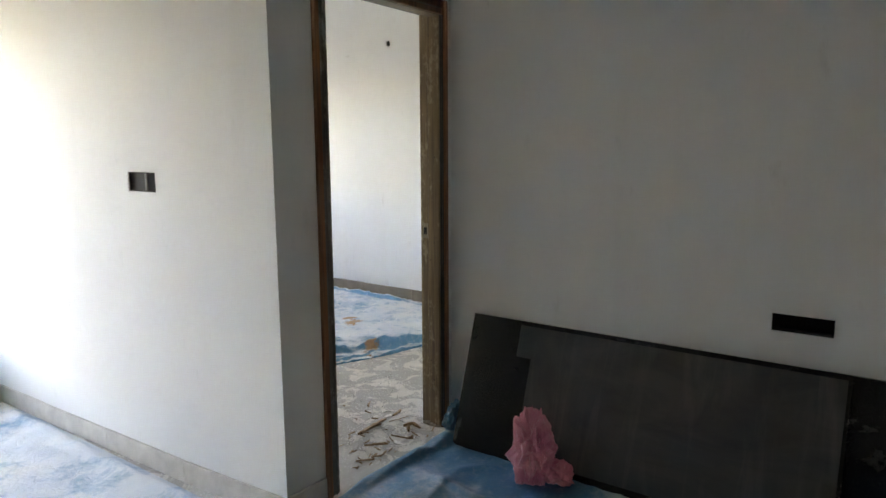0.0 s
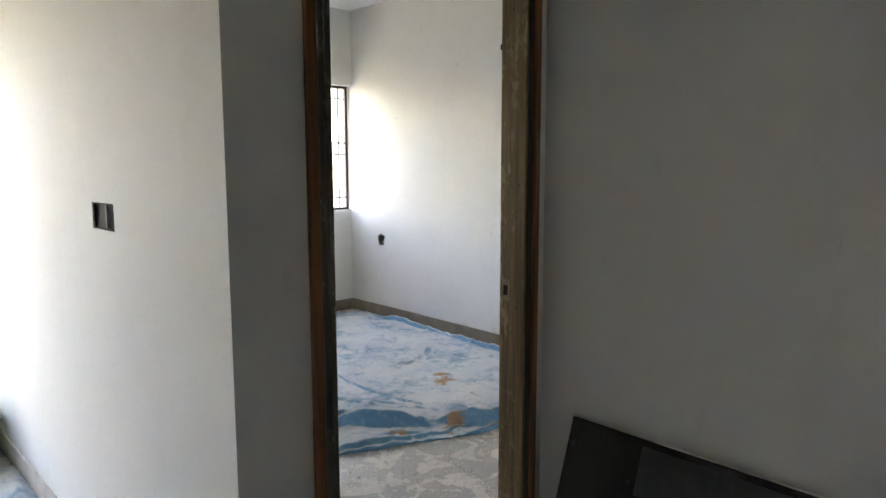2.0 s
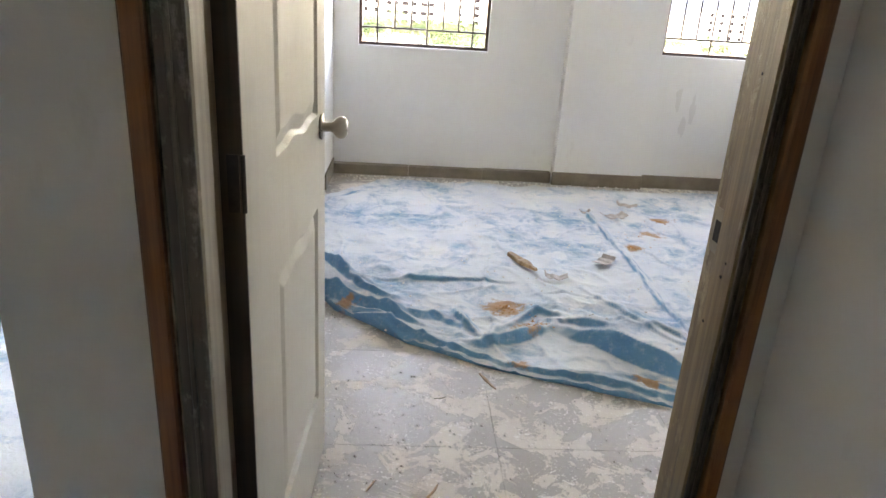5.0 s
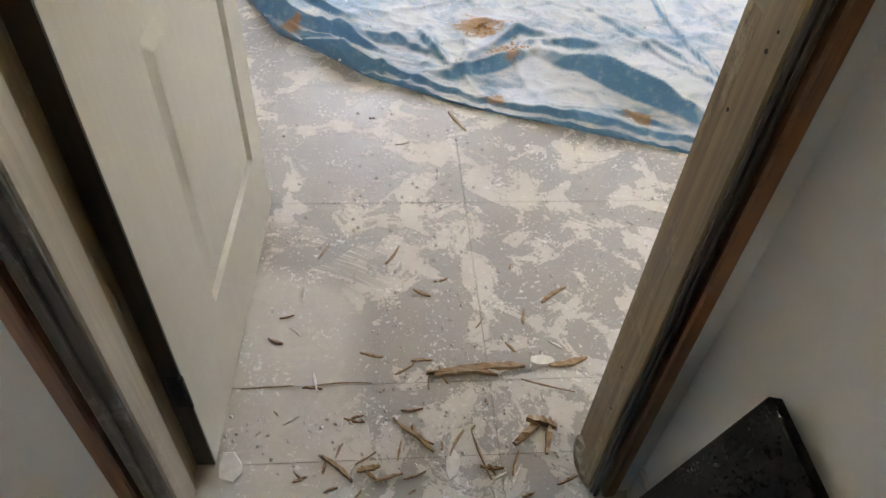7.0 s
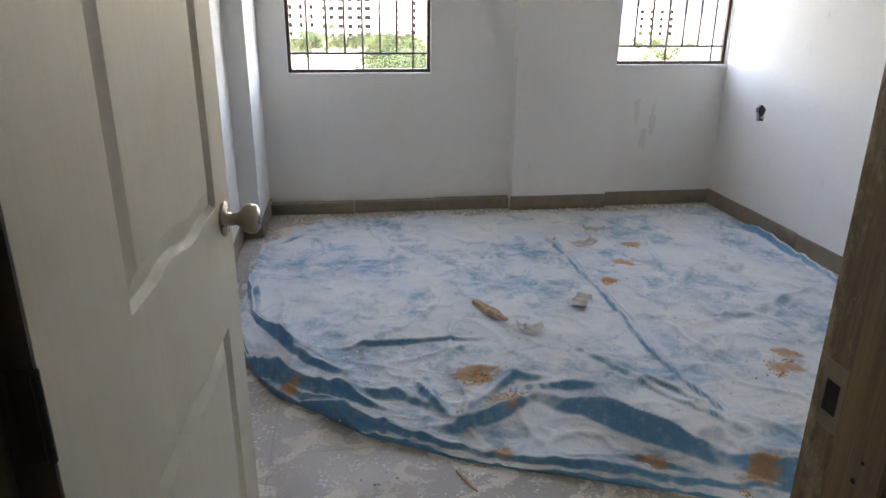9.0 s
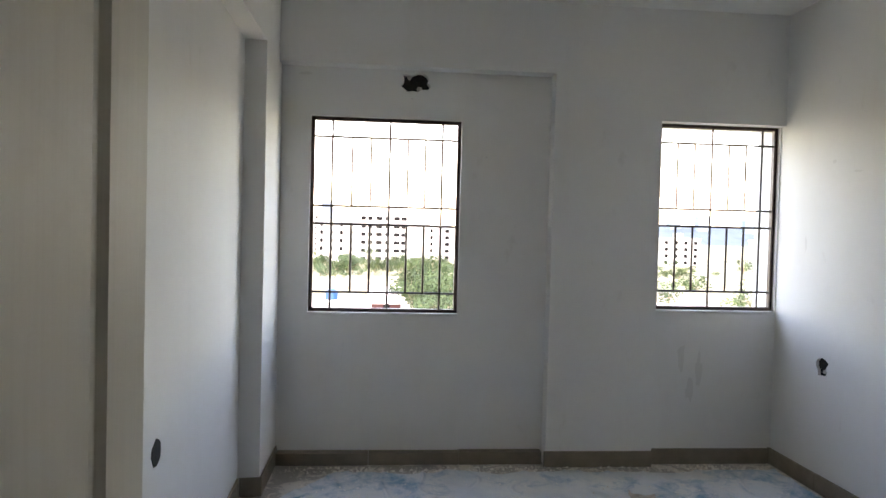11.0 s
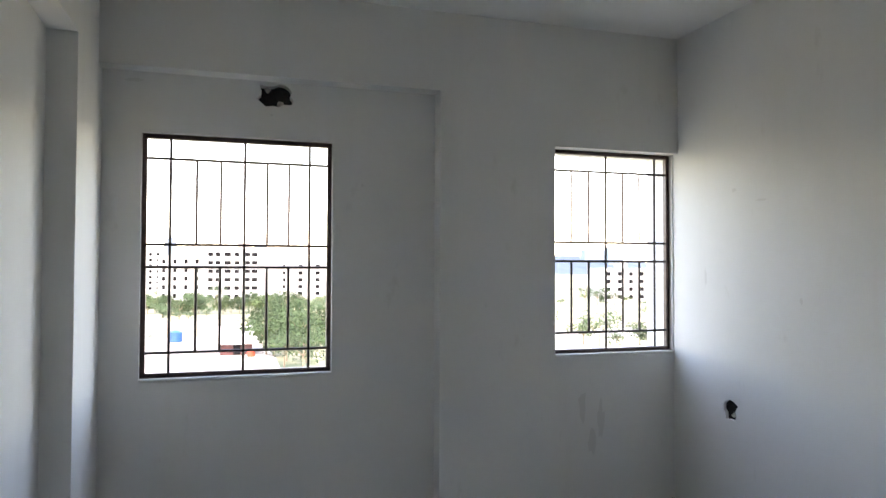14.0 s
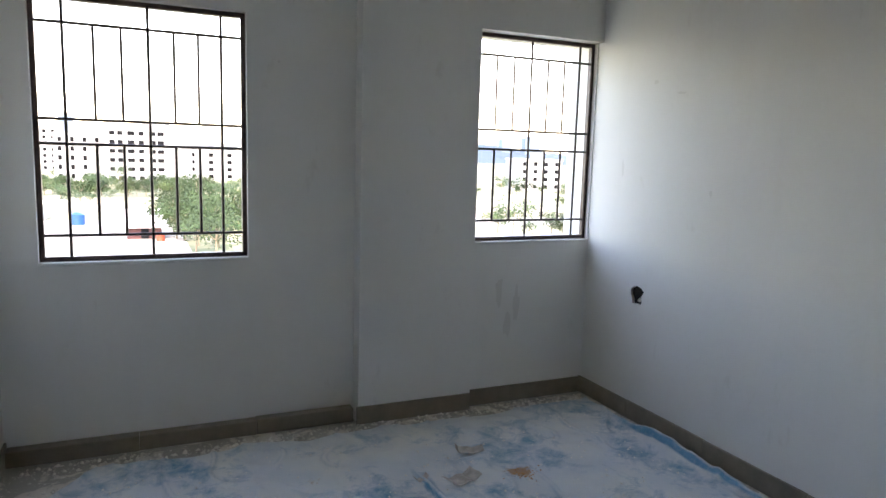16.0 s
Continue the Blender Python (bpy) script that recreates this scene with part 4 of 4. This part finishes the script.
def scatter_debris():
    rnd = random.Random(21)
    pieces = [(2.57, 2.405, 0.22, 0.045, 0.010, 5), (2.53, 2.395, 0.17, 0.02, 0.014, -4), (2.78, 2.41, 0.10, 0.03, 0.008, 12), (2.41, 2.245, 0.11, 0.014, 0.010, -38), (2.43, 2.23, 0.08, 0.02, 0.008, -55),
              (2.66, 2.24, 0.10, 0.03, 0.014, 40), (2.70, 2.225, 0.09, 0.024, 0.016, 75), (2.69, 2.26, 0.07, 0.03, 0.02, -20), (2.26, 2.175, 0.09, 0.018, 0.010, -42), (2.32, 2.17, 0.05, 0.02, 0.008, 10),
              (2.36, 2.15, 0.06, 0.012, 0.008, 15), (2.55, 2.19, 0.12, 0.010, 0.008, -75), (2.57, 2.16, 0.05, 0.014, 0.008, -8), (2.62, 2.17, 0.06, 0.01, 0.006, 70), (2.50, 2.22, 0.07, 0.01, 0.006, 60),
              (2.78, 2.62, 0.09, 0.02, 0.006, 35), (2.20, 2.78, 0.06, 0.008, 0.005, 65), (2.38, 2.76, 0.07, 0.012, 0.006, 60), (2.60, 3.36, 0.12, 0.016, 0.008, -65), (2.45, 2.63, 0.05, 0.015, 0.008, -30),
              (2.10, 2.37, 0.12, 0.006, 0.003, 2), (2.25, 2.375, 0.16, 0.005, 0.003, 3), (2.72, 2.35, 0.13, 0.006, 0.003, -18), (2.44, 2.43, 0.05, 0.014, 0.006, 0)]
    for x, y, ln, wd, th, a in pieces:
        ob = part("wood_splinter", splinter(rnd, ln * 0.95, wd * 0.7, th * 0.7), M_BARK)
        ob.matrix_world = pose(x, y, 0.001, 0, 0, a)
        tagged(ob, "brown splintered wood chip lying on the dusty floor", "wood chip", "splinters by the doorway")
    for k in range(54):
        x, y = rnd.uniform(2.05, 2.80), 2.10 + abs(rnd.gauss(0, 0.16)) + (0.5 * rnd.random() if k % 4 == 0 else 0)
        if y < 2.21 and x > 2.73:
            continue
        ob = part("wood_splinter", splinter(rnd, rnd.uniform(0.012, 0.055), rnd.uniform(0.003, 0.009), 0.004), M_BARK if k % 3 else M_CRUMB)
        ob.matrix_world = pose(x, y, 0.001, 0, 0, rnd.uniform(0, 180))
        tagged(ob, "small sliver of wood on the dusty floor" if k % 3 else "small white sliver of dried plaster on the floor", "wood chip" if k % 3 else "plaster flake", "slivers by the doorway")
    for x, y, w2, d2, a in ((2.045, 2.185, 0.05, 0.07, 25), (2.49, 2.17, 0.03, 0.07, -12), (2.72, 2.42, 0.06, 0.03, -8), (2.42, 3.25, 0.05, 0.02, 20)):
        bm = bmesh.new()
        ring = [(w2 * (math.cos(q * 0.9) + 0.15 * rnd.uniform(-1, 1)) * 0.5, d2 * (math.sin(q * 0.9) + 0.15 * rnd.uniform(-1, 1)) * 0.5) for q in range(7)]
        lo = [bm.verts.new((p, q, 0.0)) for p, q in ring]
        hi = [bm.verts.new((p * 0.92, q * 0.92, 0.0015 + 0.002 * rnd.random())) for p, q in ring]
        bm.faces.new(lo[::-1])
        bm.faces.new(hi)
        for q in range(7):
            bm.faces.new((lo[q], lo[(q + 1) % 7], hi[(q + 1) % 7], hi[q]))
        ob = part("plaster_flake", bm, M_CRUMB)
        ob.matrix_world = pose(x, y, 0.001, 0, 0, a)
        tagged(ob, "flat white flake of dried plaster on the floor", "plaster flake", "plaster flakes")
    ob = part("bark_strip", splinter(rnd, 0.24, 0.06, 0.02), M_BARK)
    ob.matrix_world = pose(2.905, 4.52, 0.022, 0, 0, -62)
    tagged(ob, "orange-brown strip of bark lying on the tarpaulin", "wood chip")
    for x, y, s, a, k in ((3.65, 5.40, 0.13, 15, 1), (3.82, 5.67, 0.11, -20, 2), (3.36, 4.57, 0.11, 50, 3), (3.47, 5.46, 0.05, 10, 4), (3.05, 4.33, 0.09, -10, 5)):
        r2 = random.Random(k)
        bm = bmesh.new()
        n = 8
        g = [[bm.verts.new(((i / n - 0.5) * s * 1.3, (j / n - 0.5) * s * 0.7, 0.004 + 0.012 * abs(math.sin(i * 0.9 + k)) * r2.uniform(0.6, 1.0) + 0.018 * (abs(i / n - 0.5) * 2) ** 4)) for j in range(n + 1)] for i in range(n + 1)]
        for i in range(n):
            for j in range(n):
                bm.faces.new((g[i][j], g[i + 1][j], g[i + 1][j + 1], g[i][j + 1]))
        ob = part("paper_scrap", bm, M_PAPER)
        ob.matrix_world = pose(x, y, 0.018, 0, 0, a)
        sol = ob.modifiers.new("thickness", "SOLIDIFY")
        sol.thickness = 0.0015
        tagged(ob, "curled dirty scrap of paper on the tarpaulin", "paper scrap", "paper scraps")
    for x, y, s, k in ((2.74, 3.98, 0.10, 1), (3.96, 3.83, 0.12, 2), (4.02, 3.92, 0.08, 3), (3.75, 5.05, 0.10, 4), (3.45, 3.18, 0.12, 5), (2.86, 3.78, 0.07, 6), (3.95, 5.35, 0.09, 7), (3.60, 4.85, 0.07, 8)):
        r2 = random.Random(k + 40)
        bm = bmesh.new()
        for q in range(60):
            a, rr = r2.uniform(0, 6.283), s * abs(r2.gauss(0, 0.5))
            p = Vector((rr * math.cos(a) * 1.4, rr * math.sin(a) * 0.8, r2.uniform(0.0, 0.006)))
            bmesh.ops.create_icosphere(bm, subdivisions=1, radius=r2.uniform(0.0015, 0.0055), matrix=Matrix.Translation(p) @ Matrix.Diagonal((1, 1, 0.5, 1)))
        ob = part("dirt_patch", bm, M_DIRT)
        ob.location = (x, y, tarp_height(x, y, 0) + sum(ridge((x, y), l, h, a, b) for l, h, a, b in FOLDS) + 0.002)
        tagged(ob, "patch of rust-brown dirt spilled on the tarpaulin", "dirt", "dirt patches", "stuff")
    # crumbs of plaster, too many to count
    vs, fs = [], []
    for k in range(2900):
        if k < 1800:
            x, y = rnd.uniform(1.99, 3.4), 2.16 + abs(rnd.gauss(0, 0.6))
            if y > edge_y(min(4.8, x)) - 0.03 or (x < 2.32 and 2.3 < y < 2.75):
                continue
            s, z = rnd.choice((0.0012, 0.0016, 0.002, 0.003, 0.0045)), 0.0005
        elif k < 2500:
            x, y = rnd.uniform(1.9, 4.7), rnd.uniform(3.6, 6.0)
            s, z = rnd.choice((0.003, 0.004, 0.006)), 0.018
        else:
            x, y = rnd.uniform(1.8, 4.85), rnd.uniform(6.14, 6.24)
            s, z = rnd.choice((0.003, 0.005, 0.009)), 0.001
        b = len(vs)
        for dx, dy, dz in ((-1, -1, 0), (1, -1, 0), (1, 1, 0), (-1, 1, 0), (0, 0, 1.2)):
            vs.append((x + dx * s * rnd.uniform(0.5, 1.3), y + dy * s * rnd.uniform(0.5, 1.3), z + dz * s))
        fs += [(b, b + 1, b + 4), (b + 1, b + 2, b + 4), (b + 2, b + 3, b + 4), (b + 3, b, b + 4), (b + 3, b + 2, b + 1, b)]
    me = bpy.data.meshes.new("plaster_crumbs")
    me.from_pydata(vs, [], fs)
    me.materials.append(M_CRUMB)
    tagged(new("plaster_crumbs", me), "scattered crumbs of plaster on floor and tarpaulin", "rubble", kind="stuff")


scatter_debris()

# ---- outside: ground, town, trees ----
GZ = -13.0


def ground_mat():
    m = Nodes("scrub_ground", 0.95)
    a = m.ramp(m.noise(0.03, 6, 0.6), 0.42, 0.58)
    c = m.mix(a, (0.20, 0.19, 0.11), (0.035, 0.055, 0.016))
    m.colour(m.mix(m.ramp(m.noise(0.35, 5), 0.4, 0.7), c, (0.16, 0.15, 0.10)))
    return m.mat


structure("ground", boxes((-2500, 2500, 12, 4000, GZ - 1, GZ)), ground_mat(), "scrubby open ground with bare sandy patches", "ground")
M_BW = plain("white_building", (0.30, 0.297, 0.293), 0.85, 0, 0.05, 0.2, 0)
M_BGLASS = plain("building_window", (0.008, 0.008, 0.009), 0.95, 0, 0.3, 0.5, 0)
M_BGLASS.node_tree.nodes["Principled BSDF"].inputs["Specular IOR Level"].default_value = 0.05
M_LEAF = plain("tree_leaves", (0.018, 0.038, 0.010), 0.95, 0, 0.5, 0.6, 0)
M_LEAF2 = plain("dry_shrub_leaves", (0.035, 0.055, 0.015), 0.95, 0, 0.5, 0.6, 0)
M_TRUNK = plain("tree_bark", (0.16, 0.12, 0.08), 0.9)
# The blue of hills and towers is distance haze put into the base colour.
M_HILL = plain("haze_tinted_hills", (0.018, 0.034, 0.055), 1.0, 0, 0.1, 0.01, 0)
M_HAZE = plain("haze_tinted_tower", (0.10, 0.14, 0.18), 1.0, 0, 0.04, 0.02, 0)
M_SHEET = plain("shed_sheet", (0.50, 0.49, 0.47), 0.6, 0, 0.12, 1.0, 0)
M_BRICKRED = plain("red_shed_wall", (0.07, 0.025, 0.022), 0.9, 0, 0.2, 2.0, 0)
M_BLUE = plain("blue_tank", (0.001, 0.045, 0.16), 0.4, 0, 0.1, 2.0, 0)
M_ORANGETANK = plain("orange_tank", (0.30, 0.03, 0.008), 0.6, 0, 0.1, 2.0, 0)
M_ROADPALE = plain("pale_yard", (0.22, 0.205, 0.185), 0.9, 0, 0.1, 0.3, 0)


def building(x, y, w, d, floors, fh, cols, label, ww=0.5, spans=(), mat=None):
    """Concrete block with parapet, floor ledges and sunk dark windows on the near face."""
    b = thing("apartment_building", label, "building", (x, y, GZ))
    H = floors * fh
    part("wall", boxes((-w / 2, w / 2, 0, d, 0, H)), mat or M_BW, b)
    part("roof", boxes((-w / 2 - 0.3, w / 2 + 0.3, -0.3, d + 0.3, H, H + 0.9)), mat or M_BW, b)
    part("stair_head", boxes((-w * 0.08, w * 0.1, 2, 6, H + 0.9, H + 3.2)), mat or M_BW, b)
    pane = None
    for f in range(floors):
        part("ledge", boxes((-w / 2 - 0.2, w / 2 + 0.2, -0.35, -0.01, (f + 1) * fh - 0.3, (f + 1) * fh - 0.06)), mat or M_BW, b)
        for a, e in spans:
            part("window", boxes((-w / 2 + a * w, -w / 2 + e * w, -0.06, -0.02, f * fh + fh * 0.3, f * fh + fh * 0.74)), M_BGLASS, b)
        for c in range(cols):
            cx = (c + 0.5) / cols * w - w / 2
            hw = w / cols * ww / 2
            if pane is None:
                pane = part("window", boxes((-hw, hw, -0.06, -0.02, 0, fh * 0.5)), M_BGLASS, b)
                o = pane
            else:
                o = pane.copy()
                scene.collection.objects.link(o)
            o.location = (cx, 0, f * fh + fh * 0.28)
    return b


building(6.8, 300, 32, 14, 6, 3.5, 0, "white unfinished apartment block with rows of dark openings", 0.6, ((0.06, 0.12), (0.15, 0.21), (0.26, 0.34), (0.385, 0.445), (0.50, 0.58), (0.60, 0.675)))
building(-18.6, 310, 17.5, 12, 5, 3.6, 4, "white lower apartment block with few windows", 0.3)
building(33, 330, 24, 12, 5, 3.2, 3, "plain white apartment block beyond the scrub", 0.25)
building(58, 360, 14, 12, 6, 3.2, 4, "white apartment block in the distance", 0.4)
building(-48, 420, 24, 12, 7, 3.2, 6, "white apartment block far behind the trees", 0.4)
building(165, 262, 22, 12, 4, 3.3, 4, "white house block with balconies beyond the field", 0.35)
building(150, 330, 20, 12, 4, 3.3, 4, "white house block in hazy distance", 0.35)
# far towers, their air haze painted as a flat blue tone
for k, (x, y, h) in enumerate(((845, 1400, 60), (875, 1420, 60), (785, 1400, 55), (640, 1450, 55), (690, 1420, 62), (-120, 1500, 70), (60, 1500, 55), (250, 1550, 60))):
    t = thing("tower_block", "tower block on the skyline, tinted blue for haze", "building", (x, y, GZ), "skyline towers")
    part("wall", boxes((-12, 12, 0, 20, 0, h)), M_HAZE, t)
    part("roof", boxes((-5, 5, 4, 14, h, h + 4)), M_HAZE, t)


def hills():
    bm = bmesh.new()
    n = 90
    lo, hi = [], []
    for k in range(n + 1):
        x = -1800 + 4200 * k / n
        # ridge heights; the haze over them is only in the material's blue
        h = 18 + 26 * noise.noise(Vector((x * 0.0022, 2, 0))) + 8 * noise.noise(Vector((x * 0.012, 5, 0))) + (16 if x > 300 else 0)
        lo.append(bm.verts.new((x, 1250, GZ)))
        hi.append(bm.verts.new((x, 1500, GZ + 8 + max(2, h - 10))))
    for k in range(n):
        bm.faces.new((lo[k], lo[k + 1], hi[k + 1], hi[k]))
    structure("backdrop_hills", bm, M_HILL, "wooded hills on the horizon, coloured blue for haze", "hills")


hills()


def tree(x, y, h, r, seed, mat, label):
    rnd = random.Random(seed)
    t = thing("tree", label, "tree", (x, y, GZ), "trees and shrubs outside")
    bm = rod(bmesh.new(), (0, 0, 0), (0, 0, h * 0.55), 0.12 + h * 0.012, 7, 0.6)
    for k in range(4):
        a = k * 1.6 + rnd.uniform(0, 1)
        rod(bm, (0, 0, h * 0.4), (r * 0.5 * math.cos(a), r * 0.5 * math.sin(a), h * 0.75), 0.08, 5, 0.4)
    part("trunk", bm, M_TRUNK, t)
    vs, fs = [], []
    clumps = [(rnd.uniform(-1, 1) * r * 0.75, rnd.uniform(-1, 1) * r * 0.75, h * rnd.uniform(0.35, 0.95), rnd.uniform(0.25, 0.5) * r) for _ in range(16)]
    for cx, cy, cz, cr in clumps:
        for _ in range(55):
            d = Vector((rnd.gauss(0, 1), rnd.gauss(0, 1), rnd.gauss(0, 0.8))).normalized() * cr * rnd.uniform(0.5, 1.1)
            p = Vector((cx, cy, cz)) + d
            p.z = max(0.1, p.z)
            s = rnd.uniform(0.14, 0.34)
            u = Vector((rnd.gauss(0, 1), rnd.gauss(0, 1), rnd.gauss(0, 1))).normalized()
            w2 = u.orthogonal().normalized()
            b = len(vs)
            vs += [tuple(p + u * s), tuple(p + w2 * s * 0.6), tuple(p - u * s), tuple(p - w2 * s * 0.6)]
            fs.append((b, b + 1, b + 2, b + 3))
    me = bpy.data.meshes.new("crown")
    me.from_pydata(vs, [], fs)
    me.materials.append(mat)
    c = new("crown", me)
    c.parent = t
    return t


protos = [tree(14, 128, 6.5, 4.2, 1, M_LEAF, "dense green tree among scrub outside"), tree(22, 150, 5.5, 4.0, 2, M_LEAF2, "pale green shrub tree among scrub"), tree(30, 140, 7.5, 4.8, 3, M_LEAF, "dense green tree among scrub outside")]
rt = random.Random(8)
spots = [(rt.uniform(7.5, 22), rt.uniform(98, 175)) for _ in range(45)] + [(rt.uniform(-32, 20), rt.uniform(215, 285)) for _ in range(50)] + [(rt.uniform(8, 60), rt.uniform(115, 260)) for _ in range(70)] + [(rt.uniform(-40, 10), rt.uniform(190, 290)) for _ in range(26)] \
    + [(rt.uniform(60, 190), rt.uniform(150, 280)) for _ in range(50)] + [(rt.uniform(58, 95), rt.uniform(95, 125)) for _ in range(12)] + [(rt.uniform(-160, 30), rt.uniform(300, 430)) for _ in range(30)] + [(rt.uniform(-60, -5), rt.uniform(60, 200)) for _ in range(26)]
for x, y in spots:
    s = rt.uniform(0.35, 0.95)
    if -12 < x < 7.5 and y < 180:
        continue
    o = copy_thing(rt.choice(protos), pose(x, y, GZ, 0, 0, rt.uniform(0, 360)))
    o.scale = (s, s, s * rt.uniform(0.7, 1.1))

# yard with shed, tanks and boundary wall
structure("yard", boxes((-30, 9, 70, 150, GZ, GZ + 0.05)), M_ROADPALE, "pale concrete yard between scrub patches", "yard")
structure("road", boxes((40, 200, 128, 146, GZ, GZ + 0.06)), M_ROADPALE, "pale dusty road across the field", "road")
shed = thing("shed", "small shed with a pale sheet roof and red walls", "shed", (3.2, 119, GZ + 0.05))
part("wall", boxes((-2.6, 2.4, 0, 6, 0, 1.9)), M_BRICKRED, shed)
part("door", boxes((-0.6, 0.5, -0.05, -0.01, 0, 1.6)), M_BGLASS, shed)
bm = bmesh.new()
v = [bm.verts.new(p) for p in ((-3.4, -0.8, 1.8), (3.4, -0.8, 1.8), (2.6, 9, 3.9), (-3.4, 9, 3.9), (-3.4, -0.8, 1.95), (3.4, -0.8, 1.95), (2.6, 9, 4.05), (-3.4, 9, 4.05))]
for f in ((3, 2, 1, 0), (4, 5, 6, 7), (0, 1, 5, 4), (1, 2, 6, 5), (2, 3, 7, 6), (3, 0, 4, 7)):
    bm.faces.new([v[k] for k in f])
part("roof", bm, M_SHEET, shed)


def tank(x, y, r, h, mat, label):
    t = thing("water_tank", label, "water tank", (x, y, GZ + 0.05))
    bm = rod(bmesh.new(), (0, 0, 0.5), (0, 0, h), r, 20)
    rod(bm, (0, 0, h), (0, 0, h + r * 0.35), r, 20, 0.35)
    part("tank", bm, mat, t)
    part("stand", boxes((-r, r, -r, r, 0, 0.49)), M_SHEET, t)


tank(-7.5, 137, 1.25, 2.3, M_BLUE, "bright blue round water tank in the yard")
tank(5.2, 112, 0.6, 1.4, M_ORANGETANK, "small orange drum beside the shed")
for k, (x0, x1, y) in enumerate(((-30, 2, 168), (40, 200, 150))):
    structure(f"boundary_wall_{k + 1}", boxes((x0, x1, y, y + 0.3, GZ, GZ + 2.0)), M_ROADPALE, "pale plastered boundary wall", "wall")
house = thing("house", "low white house with flat roof beside the yard", "house", (-22, 150, GZ))
part("wall", boxes((-8, 8, 0, 8, 0, 3.0)), M_BW, house)
part("roof", boxes((-8.4, 8.4, -0.5, 8.4, 3.0, 3.3)), M_SHEET, house)
for x in (-5, 0, 5):
    part("window", boxes((x - 0.8, x + 0.8, -0.06, -0.01, 1.0, 2.2)), M_BGLASS, house)

# ---- floor tiles ----
tile_mesh = {}
TILE = 0.6
for a, b, y_lo, y_hi in ((1.70, ROOM_R, DOOR_Y1 - 0.0, W1_Y), (1.97, 2.756, DOOR_Y0, DOOR_Y1), (-3.6, HALL_R, -3.5, DOOR_Y0), (-3.6, HALL_L, DOOR_Y0, LIV_Y)):
    y = y_lo - (y_lo - 2.37) % TILE
    while y < y_hi:
        x = a - (a - 1.99) % TILE
        while x < b:
            x0, x1, q0, q1 = max(x, a), min(x + TILE, b), max(y, y_lo), min(y + TILE, y_hi)
            if x1 - x0 > 0.01 and q1 - q0 > 0.01:
                key = (round(x1 - x0, 3), round(q1 - q0, 3))
                if key not in tile_mesh:
                    tb = boxes((0.0004, key[0] - 0.0004, 0.0004, key[1] - 0.0004, -0.008, 0.0))
                    me = bpy.data.meshes.new("tile")
                    tb.to_mesh(me)
                    tb.free()
                    me.materials.append(M_FLOOR)
                    tile_mesh[key] = me
                o = new("tile", tile_mesh[key])
                o.location = (x0, q0, 0.0)
                o.parent = floor
            x += TILE
        y += TILE
